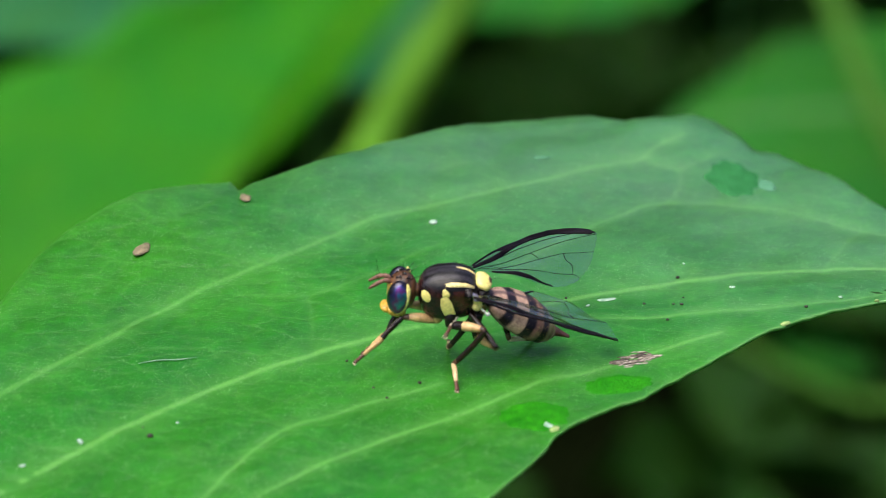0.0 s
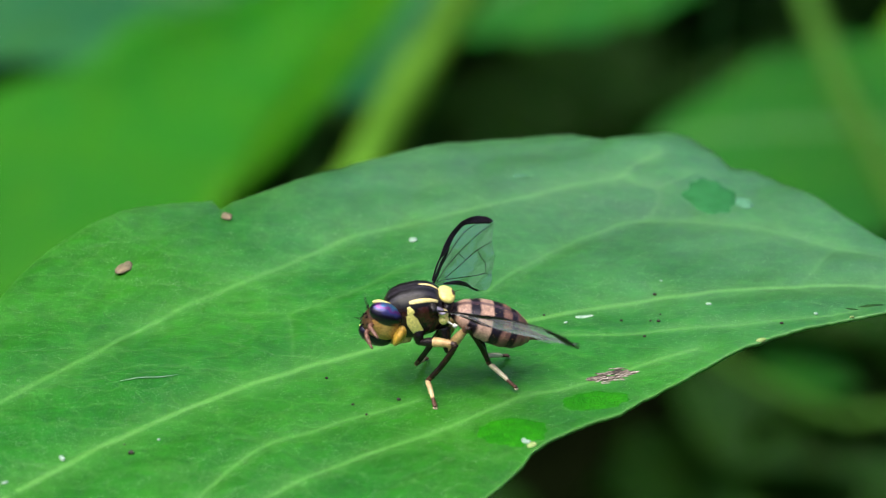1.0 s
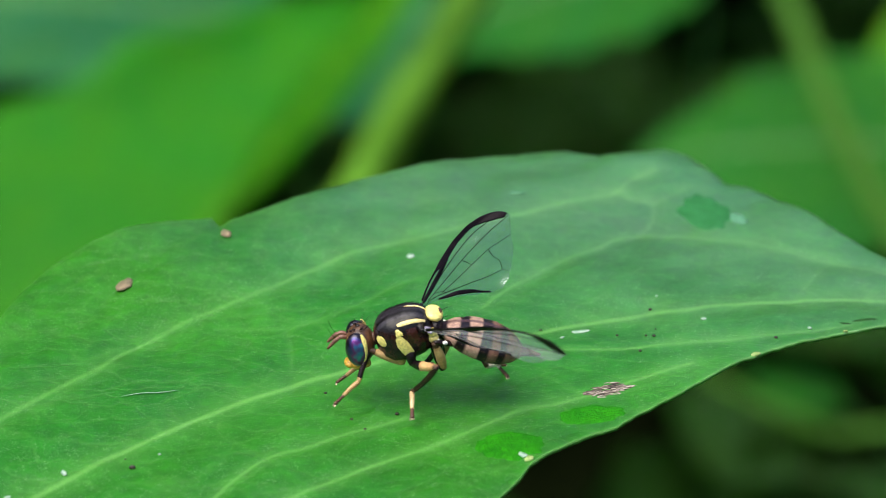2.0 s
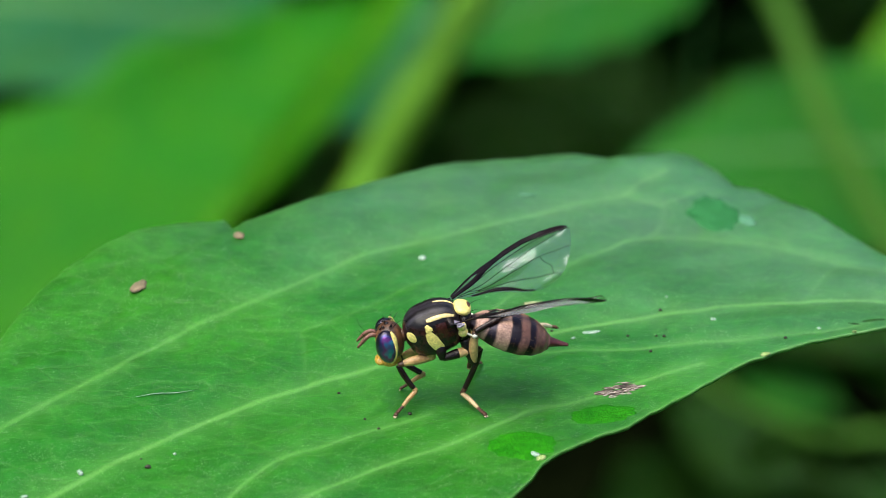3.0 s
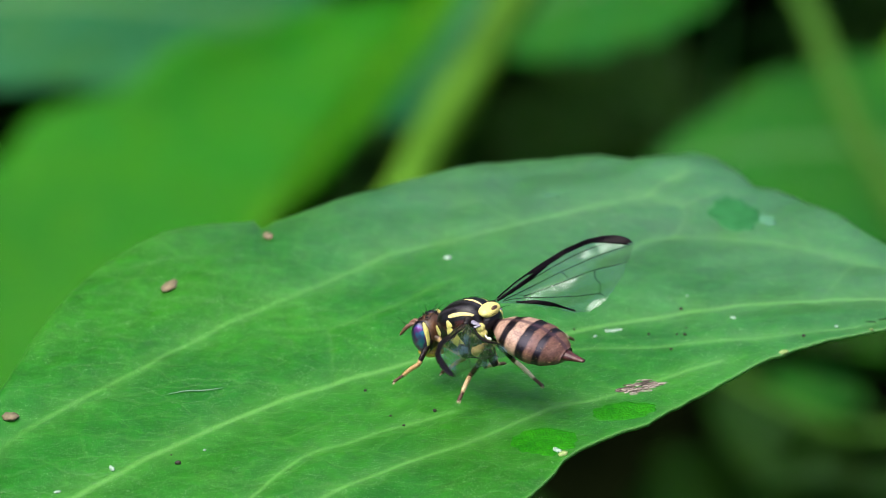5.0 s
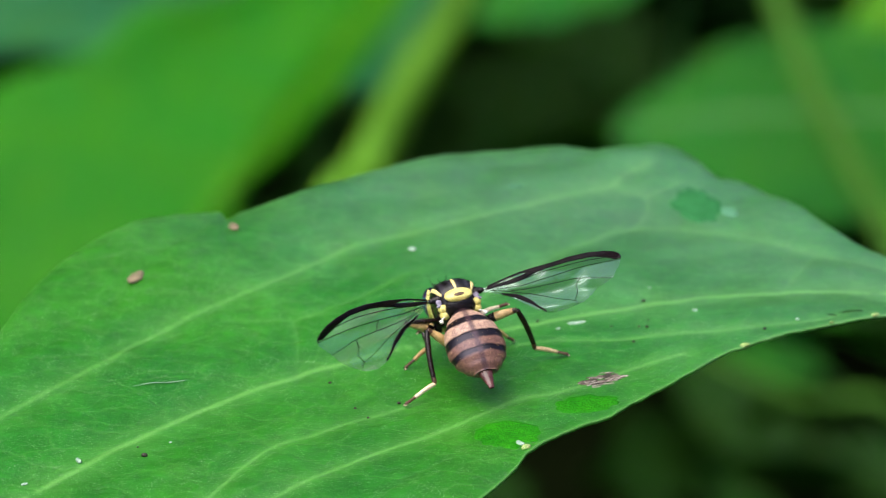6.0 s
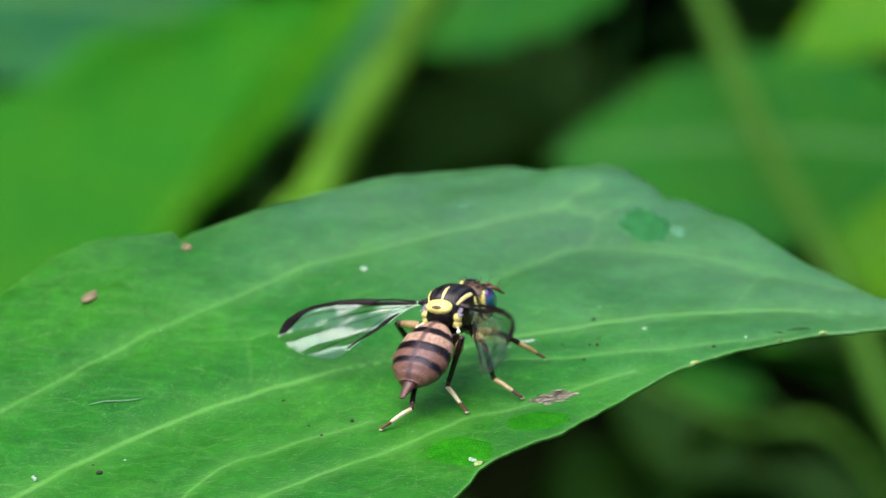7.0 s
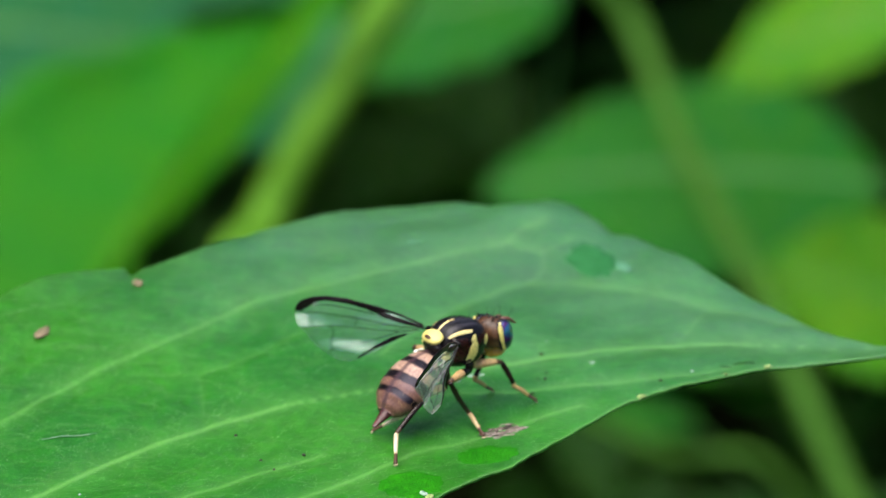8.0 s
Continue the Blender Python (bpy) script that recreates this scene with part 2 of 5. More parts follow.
def membrane_material():
    """Clear wing film: mostly see-through, with a glossy interference sheen."""
    m, n, l, p = material("wing_film")
    n.remove(p)
    clear = n.new("ShaderNodeBsdfTransparent")
    clear.inputs["Color"].default_value = (0.90, 0.92, 0.90, 1)
    gloss = n.new("ShaderNodeBsdfGlossy")
    gloss.inputs["Roughness"].default_value = 0.17
    hue = mapped(n, l, "ShaderNodeTexNoise", Scale=500.0, Detail=1.0)
    tint = ramp(n, l, hue.outputs["Fac"], [(0.35, (0.56, 0.70, 0.69)), (0.5, (0.68, 0.71, 0.73)), (0.65, (0.64, 0.61, 0.73))])
    l.new(tint.outputs["Color"], gloss.inputs["Color"])
    wave = mapped(n, l, "ShaderNodeTexNoise", Scale=800.0, Detail=1.0)
    b = n.new("ShaderNodeBump")
    b.inputs["Strength"].default_value = 0.3
    b.inputs["Distance"].default_value = 0.0005
    l.new(wave.outputs["Fac"], b.inputs["Height"])
    l.new(b.outputs["Normal"], gloss.inputs["Normal"])
    fres = n.new("ShaderNodeLayerWeight")
    fres.inputs["Blend"].default_value = 0.5
    l.new(b.outputs["Normal"], fres.inputs["Normal"])
    steep = n.new("ShaderNodeMath")
    steep.operation = "POWER"
    steep.inputs[1].default_value = 2.6
    l.new(fres.outputs["Facing"], steep.inputs[0])
    weak = n.new("ShaderNodeMath")
    weak.operation = "MULTIPLY_ADD"
    weak.inputs[1].default_value = 0.6
    weak.inputs[2].default_value = 0.15
    l.new(steep.outputs["Value"], weak.inputs[0])
    mx = n.new("ShaderNodeMixShader")
    l.new(weak.outputs["Value"], mx.inputs["Fac"])
    l.new(clear.outputs["BSDF"], mx.inputs[1])
    l.new(gloss.outputs["BSDF"], mx.inputs[2])
    milk = n.new("ShaderNodeBsdfTranslucent")
    milk.inputs["Color"].default_value = (0.75, 0.78, 0.8, 1)
    my = n.new("ShaderNodeMixShader")
    my.inputs["Fac"].default_value = 0.20
    l.new(mx.outputs["Shader"], my.inputs[1])
    l.new(milk.outputs["BSDF"], my.inputs[2])
    l.new(my.outputs["Shader"], n["Material Output"].inputs["Surface"])
    return m


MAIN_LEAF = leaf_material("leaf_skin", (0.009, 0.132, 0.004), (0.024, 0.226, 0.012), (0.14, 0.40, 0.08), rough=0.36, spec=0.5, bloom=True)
VEIN = surface("leaf_vein", (0.075, 0.25, 0.05), (0.115, 0.32, 0.08), 900.0, rough=0.4, relief=0.2)
WET_MARK = surface("grazed_leaf_skin", (0.005, 0.115, 0.0005), (0.018, 0.195, 0.002), 1600.0, rough=0.55, spec=0.1, relief=0.35)
PALE_MARK = surface("old_grazed_skin", (0.010, 0.105, 0.022), (0.022, 0.150, 0.040), 1600.0, rough=0.5, spec=0.22, relief=0.35)
# darker take on BACK_LEAF, with the shade behind put into the colour
DIM_LEAF = leaf_material("shade_dimmed_leaf_skin", (0.014, 0.140, 0.011), (0.024, 0.185, 0.018), (0.04, 0.20, 0.03), through=0.3, veined=False, rough=0.65, spec=0.06)
BACK_LEAF = leaf_material("bright_leaf_skin", (0.018, 0.22, 0.002), (0.032, 0.27, 0.008), (0.08, 0.30, 0.02), through=0.45, veined=False, rough=0.55, spec=0.14)
FRESH_LEAF = leaf_material("fresh_leaf_skin", (0.030, 0.235, 0.0005), (0.045, 0.285, 0.002), (0.09, 0.32, 0.01), through=0.45, veined=False, rough=0.6, spec=0.08)
BLUE_LEAF = leaf_material("cool_leaf_skin", (0.016, 0.148, 0.038), (0.026, 0.188, 0.056), (0.05, 0.23, 0.08), through=0.3, veined=False, rough=0.6, spec=0.15)
LIME_LEAF = leaf_material("young_leaf_skin", (0.07, 0.28, 0.006), (0.11, 0.36, 0.012), (0.2, 0.45, 0.04), through=0.5, veined=False, rough=0.6, spec=0.12)
LIME_STEM = surface("fresh_stem", (0.065, 0.20, 0.010), (0.10, 0.26, 0.016), 300.0, rough=0.6, spec=0.15)
DULL_STEM = surface("dull_stem", (0.032, 0.115, 0.010), (0.055, 0.155, 0.018), 300.0, rough=0.65, spec=0.1)
# soil blackened so that its colour carries the shade under the plants
SOIL = surface("shade_dark_soil", (0.002, 0.004, 0.001), (0.006, 0.009, 0.003), 60.0, rough=0.9, spec=0.0)
# near-black green: the gloom inside the undergrowth is put into this colour
SHADE_LEAF = leaf_material("shade_leaf_skin", (0.005, 0.028, 0.002), (0.012, 0.055, 0.004), (0.02, 0.06, 0.008), through=0.25, veined=False, rough=0.7, spec=0.05)
CUTICLE = surface("black_cuticle", (0.003, 0.002, 0.0025), (0.012, 0.006, 0.007), 2500.0, rough=0.24, spec=0.30, relief=0.35)
RED_BROWN = surface("red_brown_cuticle", (0.014, 0.004, 0.004), (0.055, 0.014, 0.011), 2200.0, rough=0.2, relief=0.25)
YELLOW = surface("yellow_cuticle", (0.68, 0.56, 0.15), (0.80, 0.70, 0.24), 2500.0, rough=0.32, relief=0.15)
STRIPE = surface("pale_stripe", (0.78, 0.60, 0.22), (0.85, 0.70, 0.32), 2500.0, rough=0.4, relief=0.2)
FACE = surface("amber_cuticle", (0.42, 0.22, 0.05), (0.62, 0.36, 0.11), 2000.0, rough=0.35, relief=0.2)
NAPE = surface("brown_cuticle", (0.022, 0.008, 0.005), (0.13, 0.058, 0.024), 3600.0, rough=0.38, relief=0.25)
TAN_LEG = surface("tan_leg", (0.38, 0.21, 0.075), (0.58, 0.38, 0.165), 1800.0, rough=0.35, relief=0.2)
DARK_LEG = surface("dark_leg", (0.005, 0.002, 0.002), (0.018, 0.007, 0.005), 2200.0, rough=0.22, spec=0.35, relief=0.2)
PALE_LEG = surface("pale_leg", (0.60, 0.46, 0.28), (0.78, 0.66, 0.46), 2200.0, rough=0.4, relief=0.2)
FOOT = surface("brown_foot", (0.05, 0.018, 0.010), (0.12, 0.045, 0.025), 3000.0, rough=0.4, relief=0.3)
# lilac reflection on the wing-base membrane, given as its base colour
LILAC_SHEEN = surface("lilac_sheen_membrane", (0.10, 0.08, 0.13), (0.36, 0.32, 0.43), 4200.0, rough=0.16, relief=0.6)
HALTER = surface("white_knob", (0.75, 0.72, 0.62), (0.85, 0.83, 0.75), 2500.0, rough=0.3, relief=0.1)
WING_DARK = surface("wing_pigment", (0.003, 0.002, 0.003), (0.009, 0.005, 0.007), 2500.0, rough=0.3, spec=0.10, relief=0.2)
BELLY = surface("brown_belly", (0.09, 0.05, 0.04), (0.22, 0.13, 0.10), 2400.0, rough=0.4, relief=0.3)
OVIPOSITOR = surface("maroon_cuticle", (0.04, 0.009, 0.010), (0.10, 0.026, 0.026), 2000.0, rough=0.28, relief=0.2)
EYE, ABDOMEN, FILM, BACK = eye_material(), abdomen_material(), membrane_material(), thorax_material()
MID_TARSUS = surface("straw_leg", (0.46, 0.30, 0.14), (0.64, 0.47, 0.26), 2200.0, rough=0.4, relief=0.2)
def scar_material():
    """Dry corky fibres, each paler or darker than the next."""
    m, n, l, p = material("dry_scar")
    fibre = n.new("ShaderNodeNewGeometry")
    tone = ramp(n, l, fibre.outputs["Random Per Island"], [(0.0, (0.02, 0.014, 0.010)), (0.45, (0.10, 0.075, 0.055)), (0.75, (0.26, 0.215, 0.175)), (1.0, (0.50, 0.44, 0.38))])
    grain = mapped(n, l, "ShaderNodeTexNoise", Scale=9000.0, Detail=3.0)
    fleck = ramp(n, l, grain.outputs["Fac"], [(0.35, (0.6, 0.6, 0.6)), (0.65, (1.25, 1.25, 1.25))])
    l.new(mixed(n, l, 1.0, tone.outputs["Color"], fleck.outputs["Color"], "MULTIPLY"), p.inputs["Base Color"])
    p.inputs["Roughness"].default_value = 0.8
    bumped(n, l, p, grain.outputs["Fac"], 0.7, 0.00004)
    return m


SCAB = scar_material()
CHAFF = surface("pinkish_chaff", (0.11, 0.10, 0.05), (0.21, 0.155, 0.09), 1500.0, rough=0.7, relief=0.4)
LINT = surface("white_lint", (0.13, 0.28, 0.17), (0.38, 0.49, 0.40), 4500.0, rough=0.6, relief=0.5)
SMEAR = surface("pale_film", (0.035, 0.175, 0.075), (0.08, 0.22, 0.125), 2500.0, rough=0.6, relief=0.4)
CALLUS = surface("pale_callus", (0.16, 0.29, 0.06), (0.34, 0.43, 0.15), 3000.0, rough=0.5, relief=0.4)
TORN = surface("torn_leaf_skin", (0.003, 0.03, 0.002), (0.012, 0.07, 0.006), 3000.0, rough=0.7, spec=0.2, relief=0.5)
GRIT = surface("black_grit", (0.012, 0.01, 0.006), (0.04, 0.03, 0.02), 4000.0, rough=0.6, relief=0.5)


# ---- mesh helpers; all lengths below are in millimetres ----
def part(name, bm, mat, parent=None, label="", smooth=True):
    me = bpy.data.meshes.new(name)
    bmesh.ops.scale(bm, vec=(MM, MM, MM), verts=bm.verts)
    bmesh.ops.recalc_face_normals(bm, faces=bm.faces)
    for f in bm.faces:
        f.smooth = smooth
    bm.to_mesh(me)
    bm.free()
    for one in mat if isinstance(mat, list) else [mat]:
        me.materials.append(one)
    ob = new(name, me)
    ob.parent = parent
    if label:
        tagged(ob, label)
    return ob


def holder(name, label, category, at=(0, 0, 0), group=""):
    ob = new(name)
    ob.empty_display_size = 0.002
    ob.location = Vector(at) * MM
    return tagged(ob, label, category, group)


def mesh_grid(bm, rows, cols, place, closed=False, caps=False):
    """A sheet of rows x cols points; closed joins the columns round."""
    vs = [[bm.verts.new(place(i, j)) for j in range(cols)] for i in range(rows)]
    for i in range(rows - 1):
        for j in range(cols if closed else cols - 1):
            k = (j + 1) % cols
            bm.faces.new((vs[i][j], vs[i][k], vs[i + 1][k], vs[i + 1][j]))
    if caps:
        bm.faces.new(vs[0])
        bm.faces.new(vs[-1])
    return vs


def smooth_line(points, n):
    """Points evenly along a Catmull-Rom line through the given ones."""
    p = [Vector(q) for q in points]
    p = [2 * p[0] - p[1]] + p + [2 * p[-1] - p[-2]]
    out = []
    for k in range(n):
        s = k / (n - 1) * (len(p) - 3)
        i = min(int(s), len(p) - 4)
        t = s - i
        a, b, c, d = p[i:i + 4]
        out.append(0.5 * (2 * b + (c - a) * t + (2 * a - 5 * b + 4 * c - d) * t * t + (3 * b - a - 3 * c + d) * t ** 3))
    return out


def tube(bm, points, radii, n=24, sides=10, flat=1.0):
    """A round limb along a smooth line; flat squeezes it across."""
    line = smooth_line(points, n)
    rad = [radii[0] + (radii[-1] - radii[0]) * k / (n - 1) if len(radii) == 2 else
           float(np.interp(k / (n - 1) * (len(radii) - 1), range(len(radii)), radii)) for k in range(n)]
    up = Vector((0, 0, 1))
    axes = []
    for k in range(n):
        d = (line[min(k + 1, n - 1)] - line[max(k - 1, 0)]).normalized()
        a = d.cross(up if abs(d.z) < 0.9 else Vector((0, 1, 0))).normalized()
        axes.append((a, a.cross(d)))
    mesh_grid(bm, n, sides, lambda i, j: line[i] + rad[i] * (math.cos(2 * math.pi * j / sides) * axes[i][0] * flat + math.sin(2 * math.pi * j / sides) * axes[i][1]), True, True)


def blob(bm, centre, half, turn=None, rings=12, sides=18, power=1.0):
    """An egg-shaped body."""
    c, m = Vector(centre), turn or Matrix.Identity(3)

    def place(i, j):
        a = math.pi * (i + 0.35) / (rings - 0.3)
        b = 2 * math.pi * j / sides
        r = math.sin(a) ** power
        return c + m @ Vector((half[0] * math.cos(a), half[1] * r * math.cos(b), half[2] * r * math.sin(b)))
    mesh_grid(bm, rings, sides, place, True, True)


# ---- the leaf that carries the fly ----
def leaf_height(x, y):
    return -0.0766 - 0.0017 * x + 0.01648 * y + 0.00118 * x * x - 0.00344 * x * y + 0.00073 * y * y


FAR_X = [-24, -21, -18.4, -17.2, -16.4, -15.4, -14.5, -13.1, -11.7, -9.9, -8.4, -8.0, -7.4, -5.6, -2.6, 1.0, 4.8, 6.3, 7.7, 9.0, 10.5, 11.4, 12.3, 12.9, 13.8, 16.1, 18.6, 20.7, 23.2, 26]
FAR_Y = [-20.0, -14.0, -7.5, -3.0, 1.2, 4.8, 6.8, 8.8, 10.2, 11.3, 11.8, 11.2, 12.0, 13.34, 15.9, 18.46, 20.08, 20.19, 19.5, 20.0, 20.7, 20.3, 19.0, 17.4, 17.2, 14.3, 9.9, 6.85, 4.96, 4.0]
NEAR_X = [-24, -18, -11, -5, -0.5, 1.6, 2.8, 3.6, 4.0, 4.8, 6.1, 7.2, 7.6, 9.2, 11.5, 12.3, 12.75, 13.1, 16.0, 18.1, 20.3, 23.0, 26]
NEAR_Y = [-21, -22.5, -21.5, -19, -15.6, -13.2, -11.5, -10.1, -8.9, -7.8, -6.6, -5.9, -5.3, -3.6, -1.0, -0.28, -0.12, 0.35, 1.8, 2.6, 3.1, 3.6, 4.0]
VEINS = {
    "midrib": (0.42, [(-24, -21.5), (-18.5, -16.0), (-14.1, -11.2), (-13.2, -10.2), (-12.2, -9.2), (-11.3, -8.1), (-10.3, -7.1), (-9.3, -5.9), (-8.3, -4.9), (-7.3, -4.1), (-6.3, -3.3), (-5.2, -2.6), (-4.2, -1.8), (-3.1, -1.2), (-2.0, -0.5), (-0.9, 0.1), (2.0, 1.2), (3.5, 1.9), (4.7, 2.4), (5.8, 3.0), (6.9, 3.4), (8.1, 3.7), (9.2, 4.1), (10.4, 4.2), (11.5, 4.7), (12.7, 4.8), (13.8, 4.9), (15.0, 5.2), (16.1, 5.2), (17.3, 5.3), (18.6, 5.1), (25.5, 4.4)]),
    "far_vein": (0.36, [(-20.5, -13.0), (-17.5, -8.5), (-15.7, -5.7), (-14.8, -4.4), (-13.8, -3.2), (-12.8, -2.1), (-11.8, -1.0), (-10.9, 0.4), (-9.8, 1.7), (-8.8, 2.9), (-7.7, 3.9), (-6.6, 5.0), (-5.5, 6.3), (-4.4, 7.6), (-3.3, 8.8), (-2.2, 9.6), (-1.0, 10.2), (0.2, 10.7), (1.4, 11.5), (2.6, 12.1), (3.8, 12.9), (5.0, 13.7), (6.2, 14.5), (7.4, 15.1), (8.2, 15.5), (8.9, 16.8), (10.0, 18.0)]),
    "thin_vein": (0.17, [(-8.3, -13.4), (-7.5, -11.5), (-7.0, -10.6), (-6.6, -9.8), (-6.0, -8.9), (-5.4, -8.1), (-4.8, -7.5), (-4.0, -7.0), (-3.0, -6.2), (-1.9, -5.6), (-0.9, -5.1), (-0.0, -4.5)]),
    "near_vein": (0.24, [(-7.6, -14.0), (-5.3, -11.7), (-4.3, -10.7), (-2.9, -9.6), (-1.9, -8.7), (-0.9, -8.0), (0.2, -7.3), (1.2, -6.5), (2.3, -5.5), (3.0, -4.9), (3.4, -4.5), (4.1, -4.1), (5.1, -3.8), (6.5, -3.0), (7.8, -2.1), (9.2, -1.1), (10.3, -0.4)]),
    "tip_vein": (0.24, [(2.5, 4.3), (3.2, 5.7), (4.3, 7.3), (6.0, 9.3), (7.3, 10.6), (8.0, 11.4), (9.0, 11.8), (9.9, 11.8), (10.9, 11.6), (12.0, 11.2), (13.2, 11.0), (14.3, 10.3), (15.4, 9.6), (16.5, 8.9), (17.6, 8.3), (18.9, 7.6), (20.5, 6.9)]),
    "low_vein": (0.15, [(3.5, 0.3), (4.4, 0.6), (5.5, 0.8), (6.8, 0.8), (8.0, 0.9), (9.1, 1.2), (10.2, 1.3), (11.3, 1.4), (12.4, 1.5), (14.7, 2.0), (16.6, 2.7)]),
    "side_vein": (0.14, [(-7.6, 2.4), (-6.5, 2.3), (-5.0, 2.4), (-4.1, 3.0), (-3.2, 3.8), (-2.1, 4.8), (-1.0, 6.2), (-0.0, 7.0)]),
    "cross_vein": (0.08, [(-5.0, 2.4), (-4.8, 0.7), (-4.7, -1.1), (-4.7, -2.4)]),
    "fork_vein": (0.12, [(9.0, 11.8), (9.6, 13.2), (9.6, 14.7), (8.9, 14.9), (8.2, 15.4)]),
    "web_vein": (0.10, [(9.6, 14.7), (10.6, 15.6), (11.1, 16.3)]),
    "edge_vein": (0.12, [(16.4, 8.9), (15.7, 7.5), (15.0, 6.0), (14.5, 4.9)]),
    "near_cross_vein": (0.07, [(-7.3, -4.4), (-7.1, -6.0), (-6.2, -7.0), (-5.4, -8.1)]),
}
FAINT = {"midrib": 1.1, "thin_vein": 1.05, "near_vein": 1.15, "far_vein": 0.8, "tip_vein": 0.75, "side_vein": 0.5, "cross_vein": 0.45, "fork_vein": 0.6, "web_vein": 0.5, "edge_vein": 0.6, "near_cross_vein": 0.4}
VEIN_LINES = {k: np.array([tuple(q)[:2] for q in smooth_line([(x, y, 0) for x, y in pts], 160)]) for k, (w, pts) in VEINS.items()}


def vein_fields(x, y):
    """How near points are to the veins: (groove depth, paleness)."""
    deep, pale = np.zeros(np.shape(x)), np.zeros(np.shape(x))
    for k, (w, _) in VEINS.items():
        d2 = np.full(np.shape(x), 1e6)
        for px, py in VEIN_LINES[k]:
            d2 = np.minimum(d2, (x - px) ** 2 + (y - py) ** 2)
        deep += w * 0.55 * np.exp(-d2 / (2.2 * w) ** 2 / 2)
        strong = FAINT.get(k, 1.0)
        pale = np.maximum(pale, strong * (0.5 + 0.8 * w) * np.exp(-d2 / (0.25 * w + 0.03) ** 2 / 2))
        pale = np.maximum(pale, strong * 0.20 * np.exp(-d2 / (1.6 * w) ** 2 / 2))
    return deep, pale


def bulges(x, y):
    return 0.34 * noise.noise((x * 0.16, y * 0.16, 3.0)) + 0.07 * noise.noise((x * 0.55, y * 0.55, 7.0))


def surface_height(x, y):
    return float(leaf_height(x, y) + bulges(x, y) * min(1.0, max(0.0, (math.hypot(x - 2, y + 2) - 4) / 6)) - 0.5 * vein_fields(x, y)[0])


def build_leaf():
    leaf = holder("leaf", "broad mid-green leaf with pale veins, toothed edge and grazed spots", "leaf", (-24, -20, 0))
    inv = Matrix.Translation(-leaf.location)
    cols, rows = 520, 260
    xs = np.linspace(-24, 26, cols)
    v = np.linspace(0, 1, rows)[None, :]
    near, far = np.interp(xs, NEAR_X, NEAR_Y)[:, None], np.interp(xs, FAR_X, FAR_Y)[:, None]
    rag = np.array([0.10 * noise.noise((x * 2.3, 1.0, 0)) + 0.05 * noise.noise((x * 7.0, 5.0, 0)) - 0.10 * max(0.0, noise.noise((x * 1.1, 9.0, 0)) - 0.25) for x in xs])[:, None]
    gx = np.repeat(xs[:, None], rows, axis=1)
    gy = near + rag + (far + 0.3 * rag - near) * v
    wide = far - near
    lip = 0.01 * np.exp(-v * 60) + 0.15 * np.exp(-(1 - v) * 30)
    rim = 0.75 * np.exp(-v * wide / 0.09) + 0.35 * np.exp(-(1 - v) * wide / 0.15)
    deep, pale = vein_fields(gx, gy)
    flat = np.clip((np.hypot(gx - 2, gy + 2) - 4) / 6, 0, 1)
    bulge = np.array([bulges(x, y) for x, y in zip(gx.ravel(), gy.ravel())]).reshape(gx.shape)
    gz = leaf_height(gx, gy) + bulge * flat - 0.5 * deep - lip
    me = bpy.data.meshes.new("blade")
    quads = [(i * rows + j, (i + 1) * rows + j, (i + 1) * rows + j + 1, i * rows + j + 1) for i in range(cols - 1) for j in range(rows - 1)]
    me.from_pydata((np.stack([gx, gy, gz], axis=-1).reshape(-1, 3) * MM).tolist(), [], quads)
    me.attributes.new("vein", "FLOAT", "POINT").data.foreach_set("value", np.clip(pale + rim, 0, 1).ravel().astype(np.float32))
    me.shade_smooth()
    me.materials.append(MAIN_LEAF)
    blade = tagged(new("blade", me), "smooth mid-green leaf blade")
    blade.parent = leaf
    thick = blade.modifiers.new("thickness", "SOLIDIFY")
    thick.thickness, thick.offset = 0.14 * MM, -1
    blade.matrix_parent_inverse = inv
    for k, (w, pts) in VEINS.items():
        bm = bmesh.new()
        n = 60
        line = smooth_line([(x, y, 0) for x, y in pts], n)
        line = [Vector((q.x, q.y, surface_height(q.x, q.y) - 0.41 * w)) for q in line]
        tube(bm, line, [0.35 * w, 0.42 * w, 0.36 * w, 0.25 * w, 0.08 * w], n, 8)
        ob = part("midrib" if k == "midrib" else "vein", bm, VEIN, leaf, "pale green midrib" if k == "midrib" else "")
        ob.matrix_parent_inverse = inv
    # grazed patches where the upper skin is gone
    for cx, cy, a, b, turn, name in ((3.3, -7.3, 1.3, 1.25, 22, 0), (6.3, -4.85, 1.3, 0.8, 14, 1), (11.8, 13.9, 1.05, 1.9, 10, 2)):
        bm = bmesh.new()
        rings, sides = 14, 40
        tr = radians(turn)

        def spot(i, j):
            r = (i + 0.02) / (rings - 1)
            th = 2 * math.pi * j / sides
            r *= 1 + 0.28 * noise.noise((2.2 * math.cos(th), 2.2 * math.sin(th), 3 * name)) + (0.10 if name < 2 else 0.03) * noise.noise((6 * math.cos(th), 6 * math.sin(th), 3 * name))
            u, w = a * r * math.cos(th), b * r * math.sin(th)
            x, y = cx + u * math.cos(tr) - w * math.sin(tr), cy + u * math.sin(tr) + w * math.cos(tr)
            return (x, y, surface_height(x, y) + 0.03 - 0.05 * (i / (rings - 1)) ** 10)
        mesh_grid(bm, rings, sides, spot, True, False)
        ob = part("grazed_patch", bm, PALE_MARK if name >= 2 else WET_MARK, leaf, "smooth green patch of grazed leaf skin")
        ob.matrix_parent_inverse = inv
